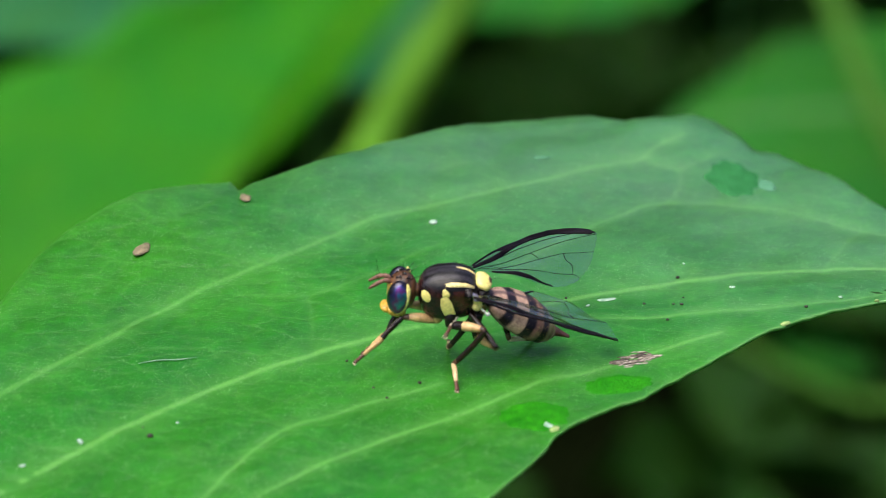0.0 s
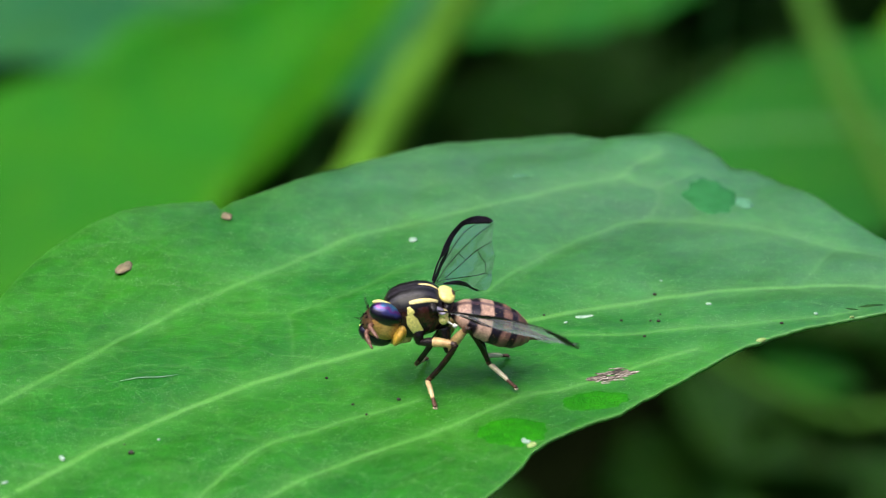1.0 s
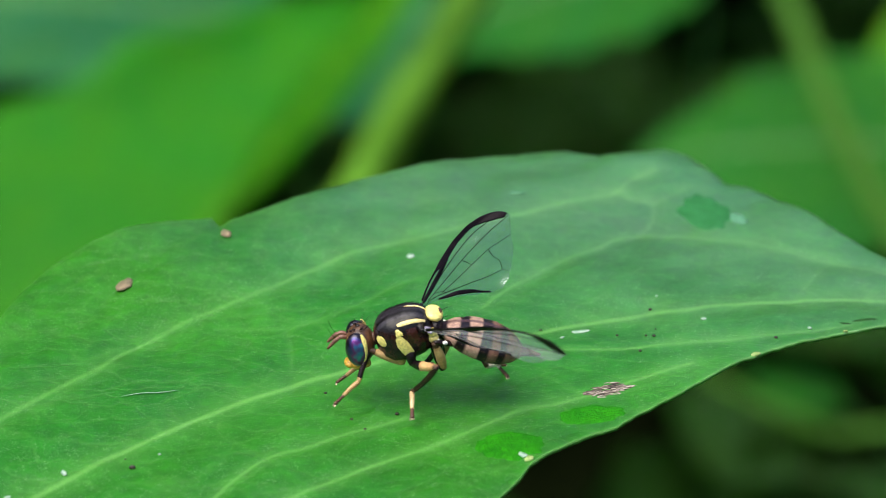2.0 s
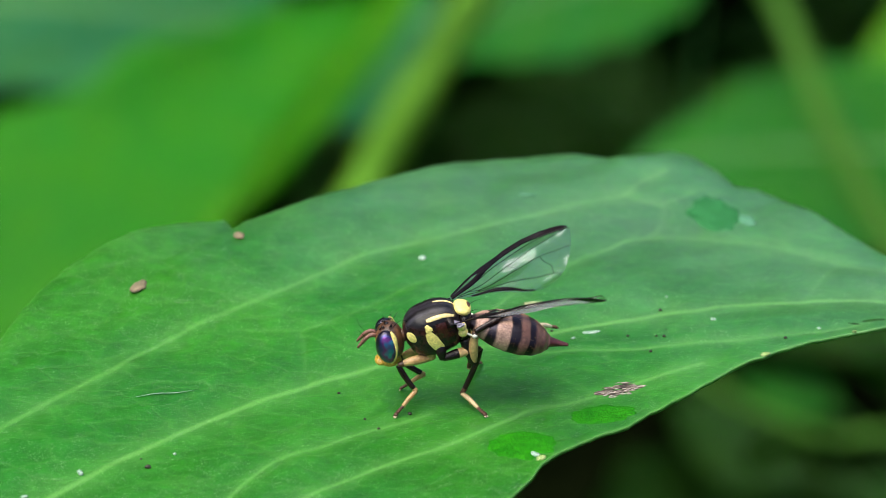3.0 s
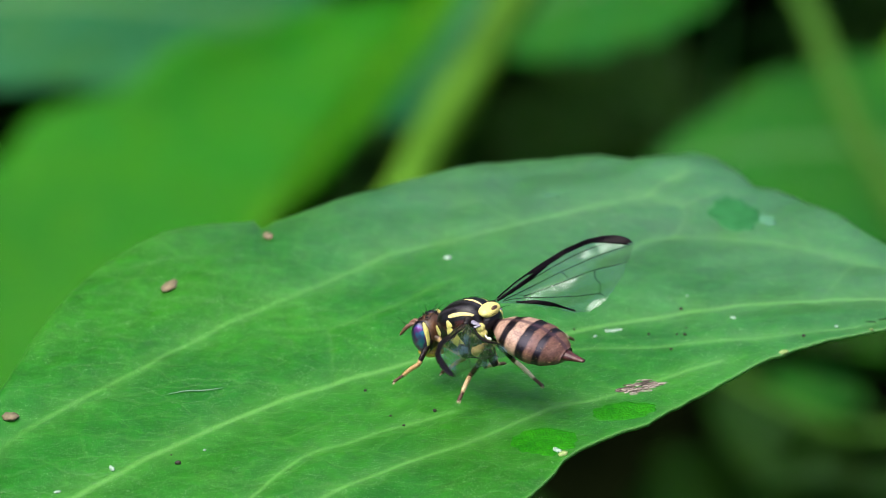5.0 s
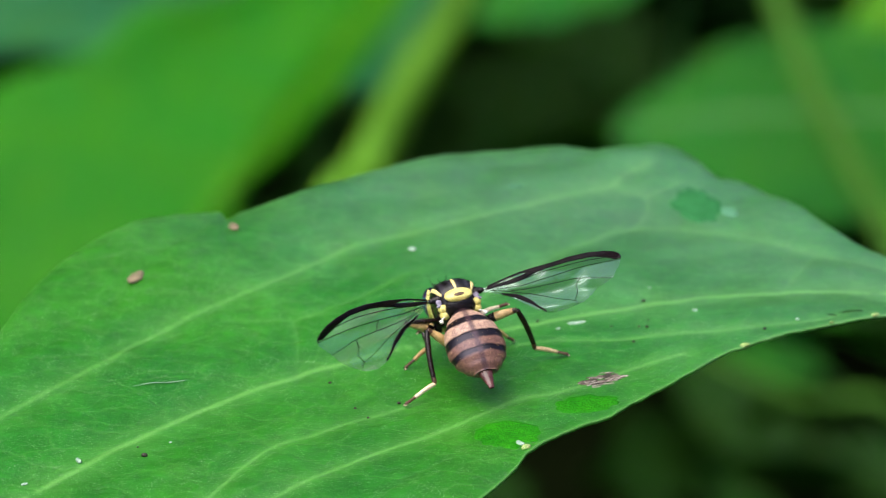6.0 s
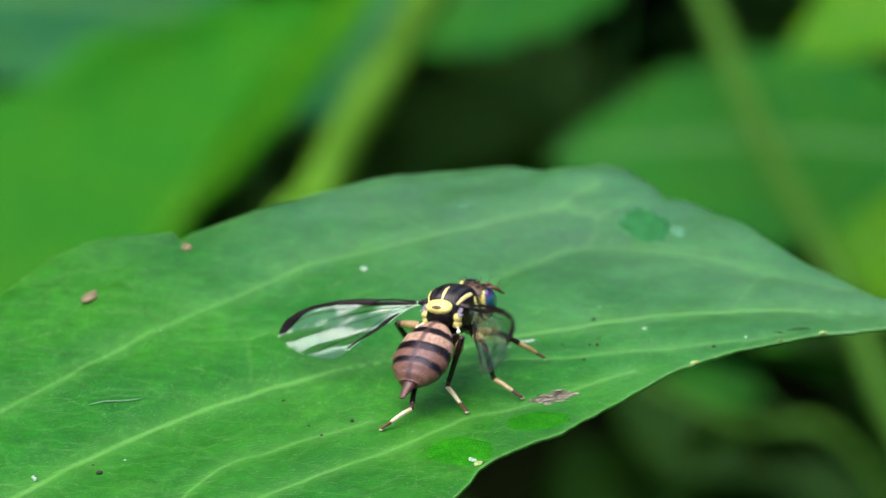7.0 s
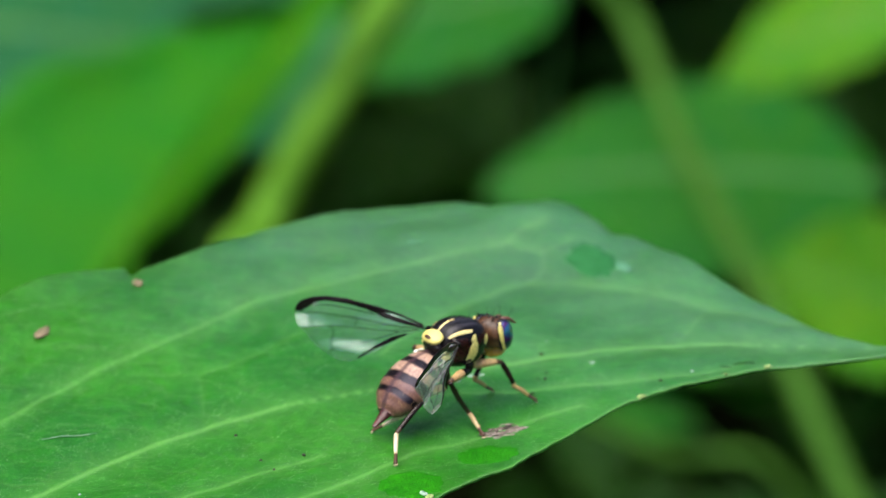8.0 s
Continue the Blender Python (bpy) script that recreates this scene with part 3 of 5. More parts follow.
    # hardened pale tips of the edge teeth, and a dark tear behind one of them
    for x, y, a, b, turn in ((12.72, 0.02, 0.22, 0.13, 30), (18.11, 2.68, 0.19, 0.10, 20), (3.95, -8.55, 0.2, 0.14, 40), (16.3, 1.98, 0.10, 0.06, 20)):
        bm = bmesh.new()
        blob(bm, (x, y, surface_height(x, y) + 0.01), (a, b, 0.09), Matrix.Rotation(radians(turn), 3, "Z"), 9, 14)
        for v in bm.verts:
            v.co += Vector((0.03, 0.03, 0.03)) * noise.noise(v.co * 6)
        part("tooth_tip", bm, CALLUS, leaf, "pale yellow hardened tip of a leaf tooth").matrix_parent_inverse = inv
    for x, y, a, b, turn in ((17.15, 3.1, 0.62, 0.13, 8), (16.4, 2.85, 0.30, 0.08, -12)):
        bm = bmesh.new()

        def tear(i, j):
            th, q = 2 * math.pi * j / 28, (i + 0.02) / 5
            q *= 1 + 0.35 * noise.noise((2.5 * math.cos(th), 2.5 * math.sin(th), x))
            u, w = a * q * math.cos(th), b * q * math.sin(th)
            px, py = x + u * math.cos(radians(turn)) - w * math.sin(radians(turn)), y + u * math.sin(radians(turn)) + w * math.cos(radians(turn))
            return (px, py, surface_height(px, py) + 0.012 - 0.03 * (i / 5) ** 8)
        mesh_grid(bm, 6, 28, tear, True, False)
        part("tear", bm, TORN, leaf, "dark green tear in the leaf").matrix_parent_inverse = inv
    # corky scar beside the thin vein
    bm = bmesh.new()
    for k in range(260):
        u = random.uniform(-1, 1)
        x = 7.05 + 0.82 * u + random.uniform(-0.05, 0.05)
        y = -2.72 + 0.26 * u + random.gauss(0, 0.24) * (1 - u * u)
        s = random.uniform(0.025, 0.06)
        blob(bm, (x, y, surface_height(x, y) + 0.01), (s * 3.6, s * 0.6, s * 0.5), Matrix.Rotation(random.gauss(0.3, 0.16), 3, "Z"), 6, 7)
    ob = part("scar", bm, SCAB, leaf, "rough grey-brown corky scar")
    ob.matrix_parent_inverse = inv
    bm = bmesh.new()
    tube(bm, [(-23.6, -20.4, 0.4), (-27, -23.5, -1.0), (-34, -28, -6), (-46, -32, -24), (-52, -30, -60), (-54, -24, -300), (-56, -20, -745)], [0.55, 0.8, 0.9, 1.2, 2.2, 3.0, 3.4], 48, 12)
    ob = part("stalk", bm, LIME_STEM, leaf, "green leaf stalk bending down to the ground")
    ob.matrix_parent_inverse = inv
    return leaf


def scatter_debris():
    def speck(name, mat, label, category, x, y, half, turn=0.0, seed=1.0):
        bm = bmesh.new()
        blob(bm, (0, 0, 0), half, None, 9, 12)
        for v in bm.verts:
            v.co *= 1 + 0.35 * noise.noise(v.co * 9 / max(half) * 0.3 + Vector((seed, 0, 0)))
        ob = part(name, bm, mat)
        ob.matrix_world = Matrix.Translation(Vector((x, y, surface_height(x, y) + half[2] * 0.55)) * MM) @ Matrix.Rotation(radians(turn), 4, "Z")
        tagged(ob, label, category)
    speck("chaff", CHAFF, "small pinkish-brown husk lying on the leaf", "plant debris", -11.4, 5.3, (0.26, 0.56, 0.08), -20, 2)
    speck("chaff", CHAFF, "pale brown crumb at the notched leaf edge", "plant debris", -7.7, 10.2, (0.2, 0.36, 0.06), 10, 5)
    speck("chaff", CHAFF, "pinkish husk near the leaf base", "plant debris", -16.6, -5.3, (0.3, 0.3, 0.12), 0, 9)
    speck("lint", LINT, "tiny white speck on the leaf", "plant debris", -0.3, 8.8, (0.16, 0.2, 0.06), 0, 3)
    speck("lint", LINT, "white fleck stuck beside a vein", "plant debris", 6.2, 2.5, (0.4, 0.12, 0.03), 12, 4)
    speck("lint", LINT, "white fleck on the midrib", "plant debris", -12.5, -8.9, (0.09, 0.2, 0.07), 30, 6)
    speck("lint", LINT, "white crumb on the bitten leaf edge", "plant debris", 3.75, -8.2, (0.12, 0.2, 0.06), 40, 7)
    for k, (x, y, a, b) in enumerate(((-9.2, -7.6, 0.06, 0.06), (-14.35, -10.4, 0.13, 0.09), (5.5, 1.9, 0.10, 0.06), (10.99, 3.3, 0.09, 0.12), (14.98, 2.35, 0.10, 0.08), (9.3, 5.4, 0.06, 0.05))):
        speck("lint", LINT, "tiny white crumb on the leaf", "plant debris", x, y, (a, b, 0.04), 25 * k, k + 11)
    speck("lint", SMEAR, "dull whitish smear on the leaf", "plant debris", 13.1, 13.2, (0.35, 0.8, 0.012), 0, 8)
    speck("lint", SMEAR, "dull whitish fleck far on the leaf", "plant debris", 4.0, 15.0, (0.5, 0.14, 0.012), 0, 8)
    for k, (x, y, s) in enumerate(((-0.75, -4.55, 0.07), (-10.1, -8.6, 0.11), (-3.4, -2.8, 0.06), (-1.9, -5.6, 0.05), (7.6, 2.0, 0.06), (9.0, 4.4, 0.07), (-2.4, -4.9, 0.05), (8.4, 0.6, 0.06), (9.0, 1.9, 0.07), (8.7, 1.95, 0.05), (9.1, 2.5, 0.04), (13.6, 1.4, 0.07), (4.7, 2.6, 0.05), (-10.4, -7.9, 0.04))):
        speck("grit", GRIT, "black grain of dirt on the leaf", "dirt grain", x, y, (s, s * 0.8, s * 0.8), 0, k)
    bm = bmesh.new()
    pts = [(-10.9, -3.3), (-10.2, -3.05), (-9.5, -2.95), (-8.8, -2.7)]
    tube(bm, [(x, y, surface_height(x, y) + 0.05) for x, y in pts], [0.008, 0.02, 0.018, 0.006], 16, 6)
    tagged(part("fibre", bm, LINT), "thin whitish plant fibre lying on the leaf", "plant fibre")


# ---- plants behind, laid out on a small plan and set back from the leaf ----
SET_BACK, PIVOT = 2.2, Vector((0, -124, 60))


def far(p):
    return PIVOT + SET_BACK * (Vector(p) - PIVOT)


SWAYING = []


def swaying(ob, away, deep=False):
    SWAYING.append((ob, away, deep))


def back_leaf(base, tip, half_left, half_right, face, mat, label, fold=(0.0, 0.0), sag=0.08, belly=0.75, stem_to=None, vein_mat=None, deep=False):
    """A leaf with midrib from base to tip; face points where its upper side looks; fold lifts each half (degrees)."""
    base, tip, half_left, half_right = far(base), far(tip), half_left * SET_BACK, half_right * SET_BACK
    stem_to = [far(q) for q in stem_to] if stem_to else None
    ob = holder("background_leaf", label, "leaf", base)
    inv = Matrix.Translation(-ob.location)
    b, t = Vector(base), Vector(tip)
    axis = t - b
    length = axis.length
    seed = length / SET_BACK
    d = axis.normalized()
    nrm = Vector(face)
    nrm = (nrm - d * nrm.dot(d)).normalized()
    side = nrm.cross(d)
    bm = bmesh.new()
    n, c = 60, 31

    def place(i, j):
        s = i / (n - 1)
        v = 2 * j / (c - 1) - 1
        half = half_left if v > 0 else half_right
        tilt = radians(fold[0] if v > 0 else fold[1])
        w = half * (math.sin(math.pi * min(1, s ** belly)) ** 0.8 + 0.01) * (1 + 0.05 * math.sin(34 * s + 4 * v) + 0.05 * noise.noise((s * 6, v, seed)))
        out = side * math.copysign(math.cos(tilt), v) + nrm * math.sin(tilt)
        wave = nrm * (0.02 * length * noise.noise((s * 3, v * 1.5, seed)) + 0.02 * half * abs(v) ** 0.5 * math.sin(16 * s + 3 * abs(v)))
        return b + axis * s - nrm * sag * length * (2 * s - 1) ** 2 + out * w * abs(v) + wave * (0.3 + abs(v))
    mesh_grid(bm, n, c, place)
    blade = part("blade", bm, mat, ob)
    m = blade.modifiers.new("thickness", "SOLIDIFY")
    m.thickness = 0.3 * MM
    blade.matrix_parent_inverse = inv
    bm = bmesh.new()
    mid = [b + axis * s - nrm * sag * length * (2 * s - 1) ** 2 + nrm * 0.02 * length * noise.noise((s * 3, 0, seed)) * 0.3 for s in [k / 12 for k in range(13)]]
    tube(bm, mid, [0.012 * length, 0.004 * length], 30, 8)
    if stem_to:
        tube(bm, [mid[0], (mid[0] + Vector(stem_to[0])) / 2 - d * 3, *stem_to], [0.010 * length + 0.3, 0.015 * length + 0.6], 24, 8)
    part("midrib", bm, vein_mat or VEIN, ob).matrix_parent_inverse = inv
    swaying(ob, base.y + 124, deep)
    return ob


def stem(points, radii, mat, label, deep=False):
    bm = bmesh.new()
    tube(bm, [far(q) for q in points], [r * SET_BACK for r in radii], 60, 14)
    for v in bm.verts:
        v.co += Vector((1, 0.4, 0)) * 0.18 * noise.noise(v.co * 0.12)
    ob = tagged(part("stem", bm, mat), label, "plant stem")
    swaying(ob, far(points[2]).y + 124, deep)
    return ob


def build_background():
    g = bmesh.new()
    n = 90

    def place(i, j):
        x, y = 2 * i / (n - 1) - 1, 2 * j / (n - 1) - 1
        x, y = math.copysign(abs(x) ** 4, x) * 400000 + x * 900, math.copysign(abs(y) ** 4, y) * 400000 + y * 900
        return (x, y, -732 + 14 * noise.noise((x * 0.01, y * 0.01, 0)) + 5 * noise.noise((x * 0.05, y * 0.05, 2)))
    mesh_grid(g, n, n, place)
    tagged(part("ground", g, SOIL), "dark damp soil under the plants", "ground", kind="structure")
    back_leaf((-52, 290, -161), (-3, 380, -118), 45, 2.0, (0.08, -0.75, 0.66), BACK_LEAF, "out-of-focus bright green leaf behind the fly's leaf", (-8, 4), belly=0.38, vein_mat=LIME_LEAF, stem_to=[(-58, 342, -300)])
    back_leaf((-22.4, 238, -99), (9.5, 253, -61), 2.6, 3.1, (-0.1, -0.6, 0.8), FRESH_LEAF, "narrow fresh green blade beside a broad leaf", (6, 2), sag=0.02, belly=0.9, vein_mat=LIME_LEAF, stem_to=[(-40, 296, -300)])
    stem([(-21, 215, -300), (-18, 222, -200), (-12, 223, -106), (-7, 240, -97), (0, 246, -85), (8, 262, -77), (15, 278, -70), (30, 303, -48)], [3.4, 3.0, 2.6, 2.5, 2.4, 2.4, 2.3, 2.0], LIME_STEM, "pale yellow-green upright stem behind the leaf")
    back_leaf((-137, 552, -186), (-13, 566, -197), 20, 20, (0, -0.6, 0.8), BLUE_LEAF, "pale blue-green leaf deep in the plants", stem_to=[(-153, 599, -300)])
    back_leaf((-129, 600, -181), (14, 606, -195), 20, 20, (0, -0.6, 0.8), BLUE_LEAF, "broad blue-green leaf overlapped by another", sag=0.03, stem_to=[(-160, 630, -300)])
    back_leaf((-20, 560, -217), (2, 566, -190), 11, 11, (0, -0.6, 0.8), BLUE_LEAF, "narrow dim green leaf between two stems", stem_to=[(-34, 631, -300)])
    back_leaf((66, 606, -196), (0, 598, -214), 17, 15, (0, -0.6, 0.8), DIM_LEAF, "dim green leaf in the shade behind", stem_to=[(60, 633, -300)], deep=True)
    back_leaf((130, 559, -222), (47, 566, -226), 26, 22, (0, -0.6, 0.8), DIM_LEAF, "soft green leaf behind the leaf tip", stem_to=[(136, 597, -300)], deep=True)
    stem([(58, 580, -161), (70, 568, -183), (78, 563, -193), (86, 539, -209), (101, 510, -232), (112, 481, -253), (140, 427, -300)], [2.2, 2.4, 2.5, 2.5, 2.6, 2.6, 3.0], DULL_STEM, "dull olive stem leaning among dim leaves", deep=True)
    back_leaf((125, 519, -169), (88, 523, -188), 12, 12, (0, -0.5, 0.85), LIME_LEAF, "light green young leaf on a thin stalk", stem_to=[(162, 563, -300)], deep=True)
    back_leaf((140, 520, -238), (101, 528, -229), 20, 20, (0, -0.5, 0.85), LIME_LEAF, "light green leaf among dim stems", stem_to=[(162, 597, -300)], deep=True)
    stem([(50, 498, -238), (62, 488, -243), (80, 483, -250), (104, 480, -258), (153, 469, -348), (170, 464, -300)], [0.7, 1.1, 1.3, 1.4, 1.8, 2.2], DULL_STEM, "thin olive twig among dim leaves", deep=True)
    back_leaf((111, 518, -251), (86, 524, -250), 7, 7, (0, -0.5, 0.85), BACK_LEAF, "small bright leaf under the leaf tip", stem_to=[(130, 529, -300)], deep=True)
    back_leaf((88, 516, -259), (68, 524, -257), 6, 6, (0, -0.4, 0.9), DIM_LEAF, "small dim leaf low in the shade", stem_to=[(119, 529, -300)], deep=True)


def undergrowth(name, label, count, where, size, mat, seed):
    """Many shaded leaves in a thicket, too many to tell apart; where gives a place from a random source."""
    rnd = random.Random(seed)
    verts, faces = [], []
    for k in range(count):
        at = far(where(rnd))
        ln = rnd.uniform(*size) * SET_BACK
        turn = Euler((rnd.uniform(-0.7, 0.7), rnd.uniform(-0.5, 0.5), rnd.uniform(0, 6.3))).to_matrix()
        start = len(verts)
        for i in range(6):
            s = i / 5
            w = 0.22 * ln * math.sin(math.pi * min(1, 0.04 + 0.95 * s)) ** 0.8
            for v in (-1, 0, 1):
                verts.append((at + turn @ Vector((ln * (s - 0.5), w * v, 0.12 * ln * abs(v) - 0.3 * ln * (s - 0.4) ** 2))) * MM)
        for i in range(5):
            for v in (0, 1):
                q = start + 3 * i + v
                faces.append((q, q + 1, q + 4, q + 3))
    me = bpy.data.meshes.new(name)
    me.from_pydata(verts, [], faces)
    me.materials.append(mat)
    me.shade_smooth()
    return tagged(new(name, me), label, "undergrowth", kind="stuff")


def build_thicket():
    def behind(r):
        y = 820 + 1000 * r.random() ** 1.3
        return (r.uniform(-0.9, 0.9) * (250 + 0.8 * y), y, r.uniform(-290, 150 + 0.45 * (y - 700)))

    def around(r):
        a = r.uniform(0, 2 * math.pi)
        d = r.uniform(650, 1500)
        return (d * math.cos(a), d * math.sin(a), r.uniform(-290, -290 + 0.55 * d))

    def low(r):
        return (r.uniform(-260, 300), r.uniform(230, 760), r.uniform(-295, -250))
    def tall(r):
        d = r.uniform(1500, 2100)
        a = radians(r.uniform(93, 150))
        return (d * math.cos(a), d * math.sin(a), r.uniform(-250, 1500))
    # added out of view: keeps sky reflections off the leaf's left part
    undergrowth("sky_block_shrub", "tall dark leafy shrub behind the plants", 4200, tall, (90, 190), SHADE_LEAF, 6)
    # added mostly above the view to shade the ground and gaps behind
    undergrowth("thicket", "dense dim leafy thicket behind the leaf", 3600, behind, (45, 95), SHADE_LEAF, 3)
    # added unseen all round to cut light from the low sky
    undergrowth("sky_block_hedge", "leafy plants all round the spot", 3000, around, (70, 150), SHADE_LEAF, 4)
    undergrowth("ground_cover", "low dark leaves over the soil", 500, low, (25, 60), SHADE_LEAF, 5)


# ---- the fruit fly; x forward, y to its left, z up, thorax at the origin ----
THORAX = Vector((1.12, 0.94, 0.96))
TILT = Matrix.Rotation(radians(21), 3, "Y")
NECK, WAIST = Vector((1.15, 0, -0.33)), Vector((-1.25, 0, 0.12))
WING_ROOT = {1: Vector((-0.6, 1.0, 0.55)), -1: Vector((-0.6, -1.0, 0.55))}
HIPS = {"fore": Vector((0.10, 0.42, -1.05)), "mid": Vector((-0.30, 0.85, -0.88)), "hind": Vector((-1.44, 0.56, -1.2))}
LEG = {"fore": (1.28, 1.2, 1.2), "mid": (1.48, 1.91, 1.5), "hind": (1.33, 2.1, 1.55)}


def on_thorax(p, lift=0.012):
    v = TILT.transposed() @ Vector(p)
    k = sum(abs(v[i] / THORAX[i]) ** 2.6 for i in range(3)) ** (1 / 2.6)
    return TILT @ v / k * (1 + lift)


def thorax_normal(p):
    v = TILT.transposed() @ Vector(p)
    return (TILT @ Vector([v[k] / THORAX[k] ** 2 for k in range(3)])).normalized()


def mark(name, centre_line, width, mat, parent, label="", lift=0.018):
    """A raised patch that follows the thorax along a line; width is its half width from end to end."""
    bm = bmesh.new()
    n, c = 22, 9
    line = smooth_line(centre_line, n)
    line = [on_thorax(q) for q in line]

    def place(i, j):
        d = (line[min(i + 1, n - 1)] - line[max(i - 1, 0)]).normalized()
        nrm = thorax_normal(line[i])
        side = d.cross(nrm)
        s = i / (n - 1)
        w = float(np.interp(s, np.linspace(0, 1, len(width)), width)) * (1 + 0.05 * noise.noise((s * 5, width[1] * 9, 0)))
        v = 2 * j / (c - 1) - 1
        end = min(1.0, 6 * min(s, 1 - s))
        return on_thorax(line[i] + side * w * v, 0.012 + lift * (1 - v * v) * end)
    mesh_grid(bm, n, c, place)
    return part(name, bm, mat, parent, label)


def wing_outline(s):
    lead = float(np.interp(s, [0, 0.5, 1.2, 2.4, 3.6, 4.6, 5.3, 5.8, 6.08, 6.2], [-0.05, -0.18, -0.34, -0.52, -0.62, -0.58, -0.42, -0.20, 0.06, 0.32]))
    trail = float(np.interp(s, [0, 0.5, 1.0, 1.6, 2.2, 2.9, 3.4, 4.0, 4.7, 5.3, 5.8, 6.08, 6.2], [0.08, 0.22, 0.5, 0.86, 1.25, 1.72, 1.92, 1.88, 1.62, 1.25, 0.85, 0.55, 0.34]))
    return lead, trail


def wing_relief(s, c):
    fold = abs((0.95 * c - 0.16 * s + 0.1) % 1.0 - 0.5)
    return (0.07 * math.sin(3.4 * c + 0.7 * s) + 0.26 * fold) * min(1, s / 2) - 0.012 * s * s * 0.6 + 0.035 * noise.noise((s * 0.9, c * 1.6, 4.0))


WING_VEINS = [
    (0.040, [(0.4, 0.02), (1.5, -0.10), (3.0, -0.22), (4.5, -0.22), (5.7, 0.0)]),
    (0.035, [(0.5, 0.08), (1.6, 0.10), (3.2, 0.10), (4.8, 0.18), (6.15, 0.36)]),
    (0.032, [(1.3, 0.30), (2.4, 0.42), (3.4, 0.50), (4.35, 0.60), (5.2, 0.78), (5.75, 0.90)]),
    (0.034, [(3.10, 0.10), (3.20, 0.28), (3.25, 0.48)]),
    (0.036, [(4.35, 0.60), (4.22, 0.90), (4.30, 1.20), (4.15, 1.50)]),
    (0.032, [(1.3, 0.36), (2.2, 0.78), (3.2, 1.18), (4.15, 1.50), (4.3, 1.72)]),
    (0.030, [(0.4, 0.10), (0.9, 0.22), (1.3, 0.36), (1.35, 0.28), (1.0, 0.10)]),
]


def build_wing(fly, side):
    bm = bmesh.new()
    n, c = 64, 26
    end = 6.2

    def place(i, j):
        s = end * math.sin(0.5 * math.pi * i / (n - 1)) ** 1.0
        a, b = wing_outline(s)
        q = a + (b - a) * j / (c - 1)
        return (s, q, wing_relief(s, q))
    mesh_grid(bm, n, c, place)
    wing = part("wing", bm, FILM, fly, "clear glassy wing with a dark front edge")
    # dark front band, broadest at the tip
    bm = bmesh.new()

    def band(i, j):
        s = 0.25 + 5.9 * i / 59
        a, _ = wing_outline(s)
        w = float(np.interp(s, [0.2, 0.8, 1.7, 2.2, 2.8, 4.2, 4.9, 5.5, 5.9, 6.15], [0.06, 0.05, 0.05, 0.18, 0.20, 0.17, 0.18, 0.36, 0.42, 0.10]))
        q = a - 0.015 + (w + 0.015) * (j % 6) / 5 if j < 6 else a - 0.015 + (w + 0.015) * (11 - j) / 5
        return (s, q, wing_relief(s, q) + (0.022 if j < 6 else -0.022))
    mesh_grid(bm, 60, 12, band, True, True)
    part("front_band", bm, WING_DARK, wing, "blackish brown front edge")
    bm = bmesh.new()

    def inner(i, j):
        s = 0.2 + 2.5 * i / 39
        mid = wing_outline(s)[0] + 0.08 + 0.14 * min(1, s / 1.2) - 0.07 * max(0, s - 1.8)
        w = 0.035 + 0.05 * math.sin(math.pi * min(1, i / 50)) ** 0.6
        v = (j % 4) / 1.5 - 1 if j < 4 else 1 - (j - 4) / 1.5
        q = mid + w * v
        return (s, q, wing_relief(s, q) + (0.02 if j < 4 else -0.02))
    mesh_grid(bm, 40, 8, inner, True, True)
    part("front_streak", bm, WING_DARK, wing, "black streak behind the front edge")
    bm = bmesh.new()

    def streak(i, j):
        s = 0.9 + 2.05 * i / 29
        mid = float(np.interp(s, [0.9, 1.6, 2.3, 2.95], [0.36, 0.70, 1.14, 1.66]))
        w = 0.025 + 0.06 * math.sin(math.pi * min(1, i / 24)) + 0.02 * i / 29
        v = (j % 5) / 2 - 1 if j < 5 else 1 - (j - 5) / 2
        q = mid + w * v
        return (s, q, wing_relief(s, q) + (0.02 if j < 5 else -0.02))
    mesh_grid(bm, 30, 10, streak, True, True)
    part("anal_streak", bm, WING_DARK, wing, "dark smoky streak")
    for r, pts in WING_VEINS:
        bm = bmesh.new()
        line = smooth_line([(x, y, 0) for x, y in pts], 28)
        tube(bm, [(q.x, q.y, wing_relief(q.x, q.y)) for q in line], [r * 0.46, r * 0.32], 28, 6)
        part("wing_vein", bm, WING_DARK, wing)
    wing.location = WING_ROOT[side] * MM
    return wing


def limb(name, length, radii, mats, fly, split=(), hairs=0, label=""):
    """A leg piece along +x; radii from end to end; split gives where each further material begins."""
    bm = bmesh.new()
    n, sides = 26, 12
    bow = 0.03 * length

    def place(i, j):
        s = i / (n - 1)
        r = float(np.interp(s, np.linspace(0, 1, len(radii)), radii))
        th = 2 * math.pi * j / sides
        return (s * length, r * math.cos(th), r * math.sin(th) + bow * math.sin(math.pi * s))
    mesh_grid(bm, n, sides, place, True, True)
    for k in range(hairs):
        s = random.uniform(0.1, 0.95)
        r = float(np.interp(s, np.linspace(0, 1, len(radii)), radii))
        th = random.uniform(0, 2 * math.pi)
        a = Vector((s * length, r * math.cos(th) * 0.9, r * math.sin(th) * 0.9 + bow * math.sin(math.pi * s)))
        b = a + Vector((0.07, 0.06 * math.cos(th), 0.06 * math.sin(th)))
        tube(bm, [a, (a + b) / 2, b], [0.006, 0.002], 3, 3)
    ob = part(name, bm, mats, fly, label)
    if split:
        for f in ob.data.polygons:
            f.material_index = sum(f.center.x > q * length * MM for q in split)
    return ob


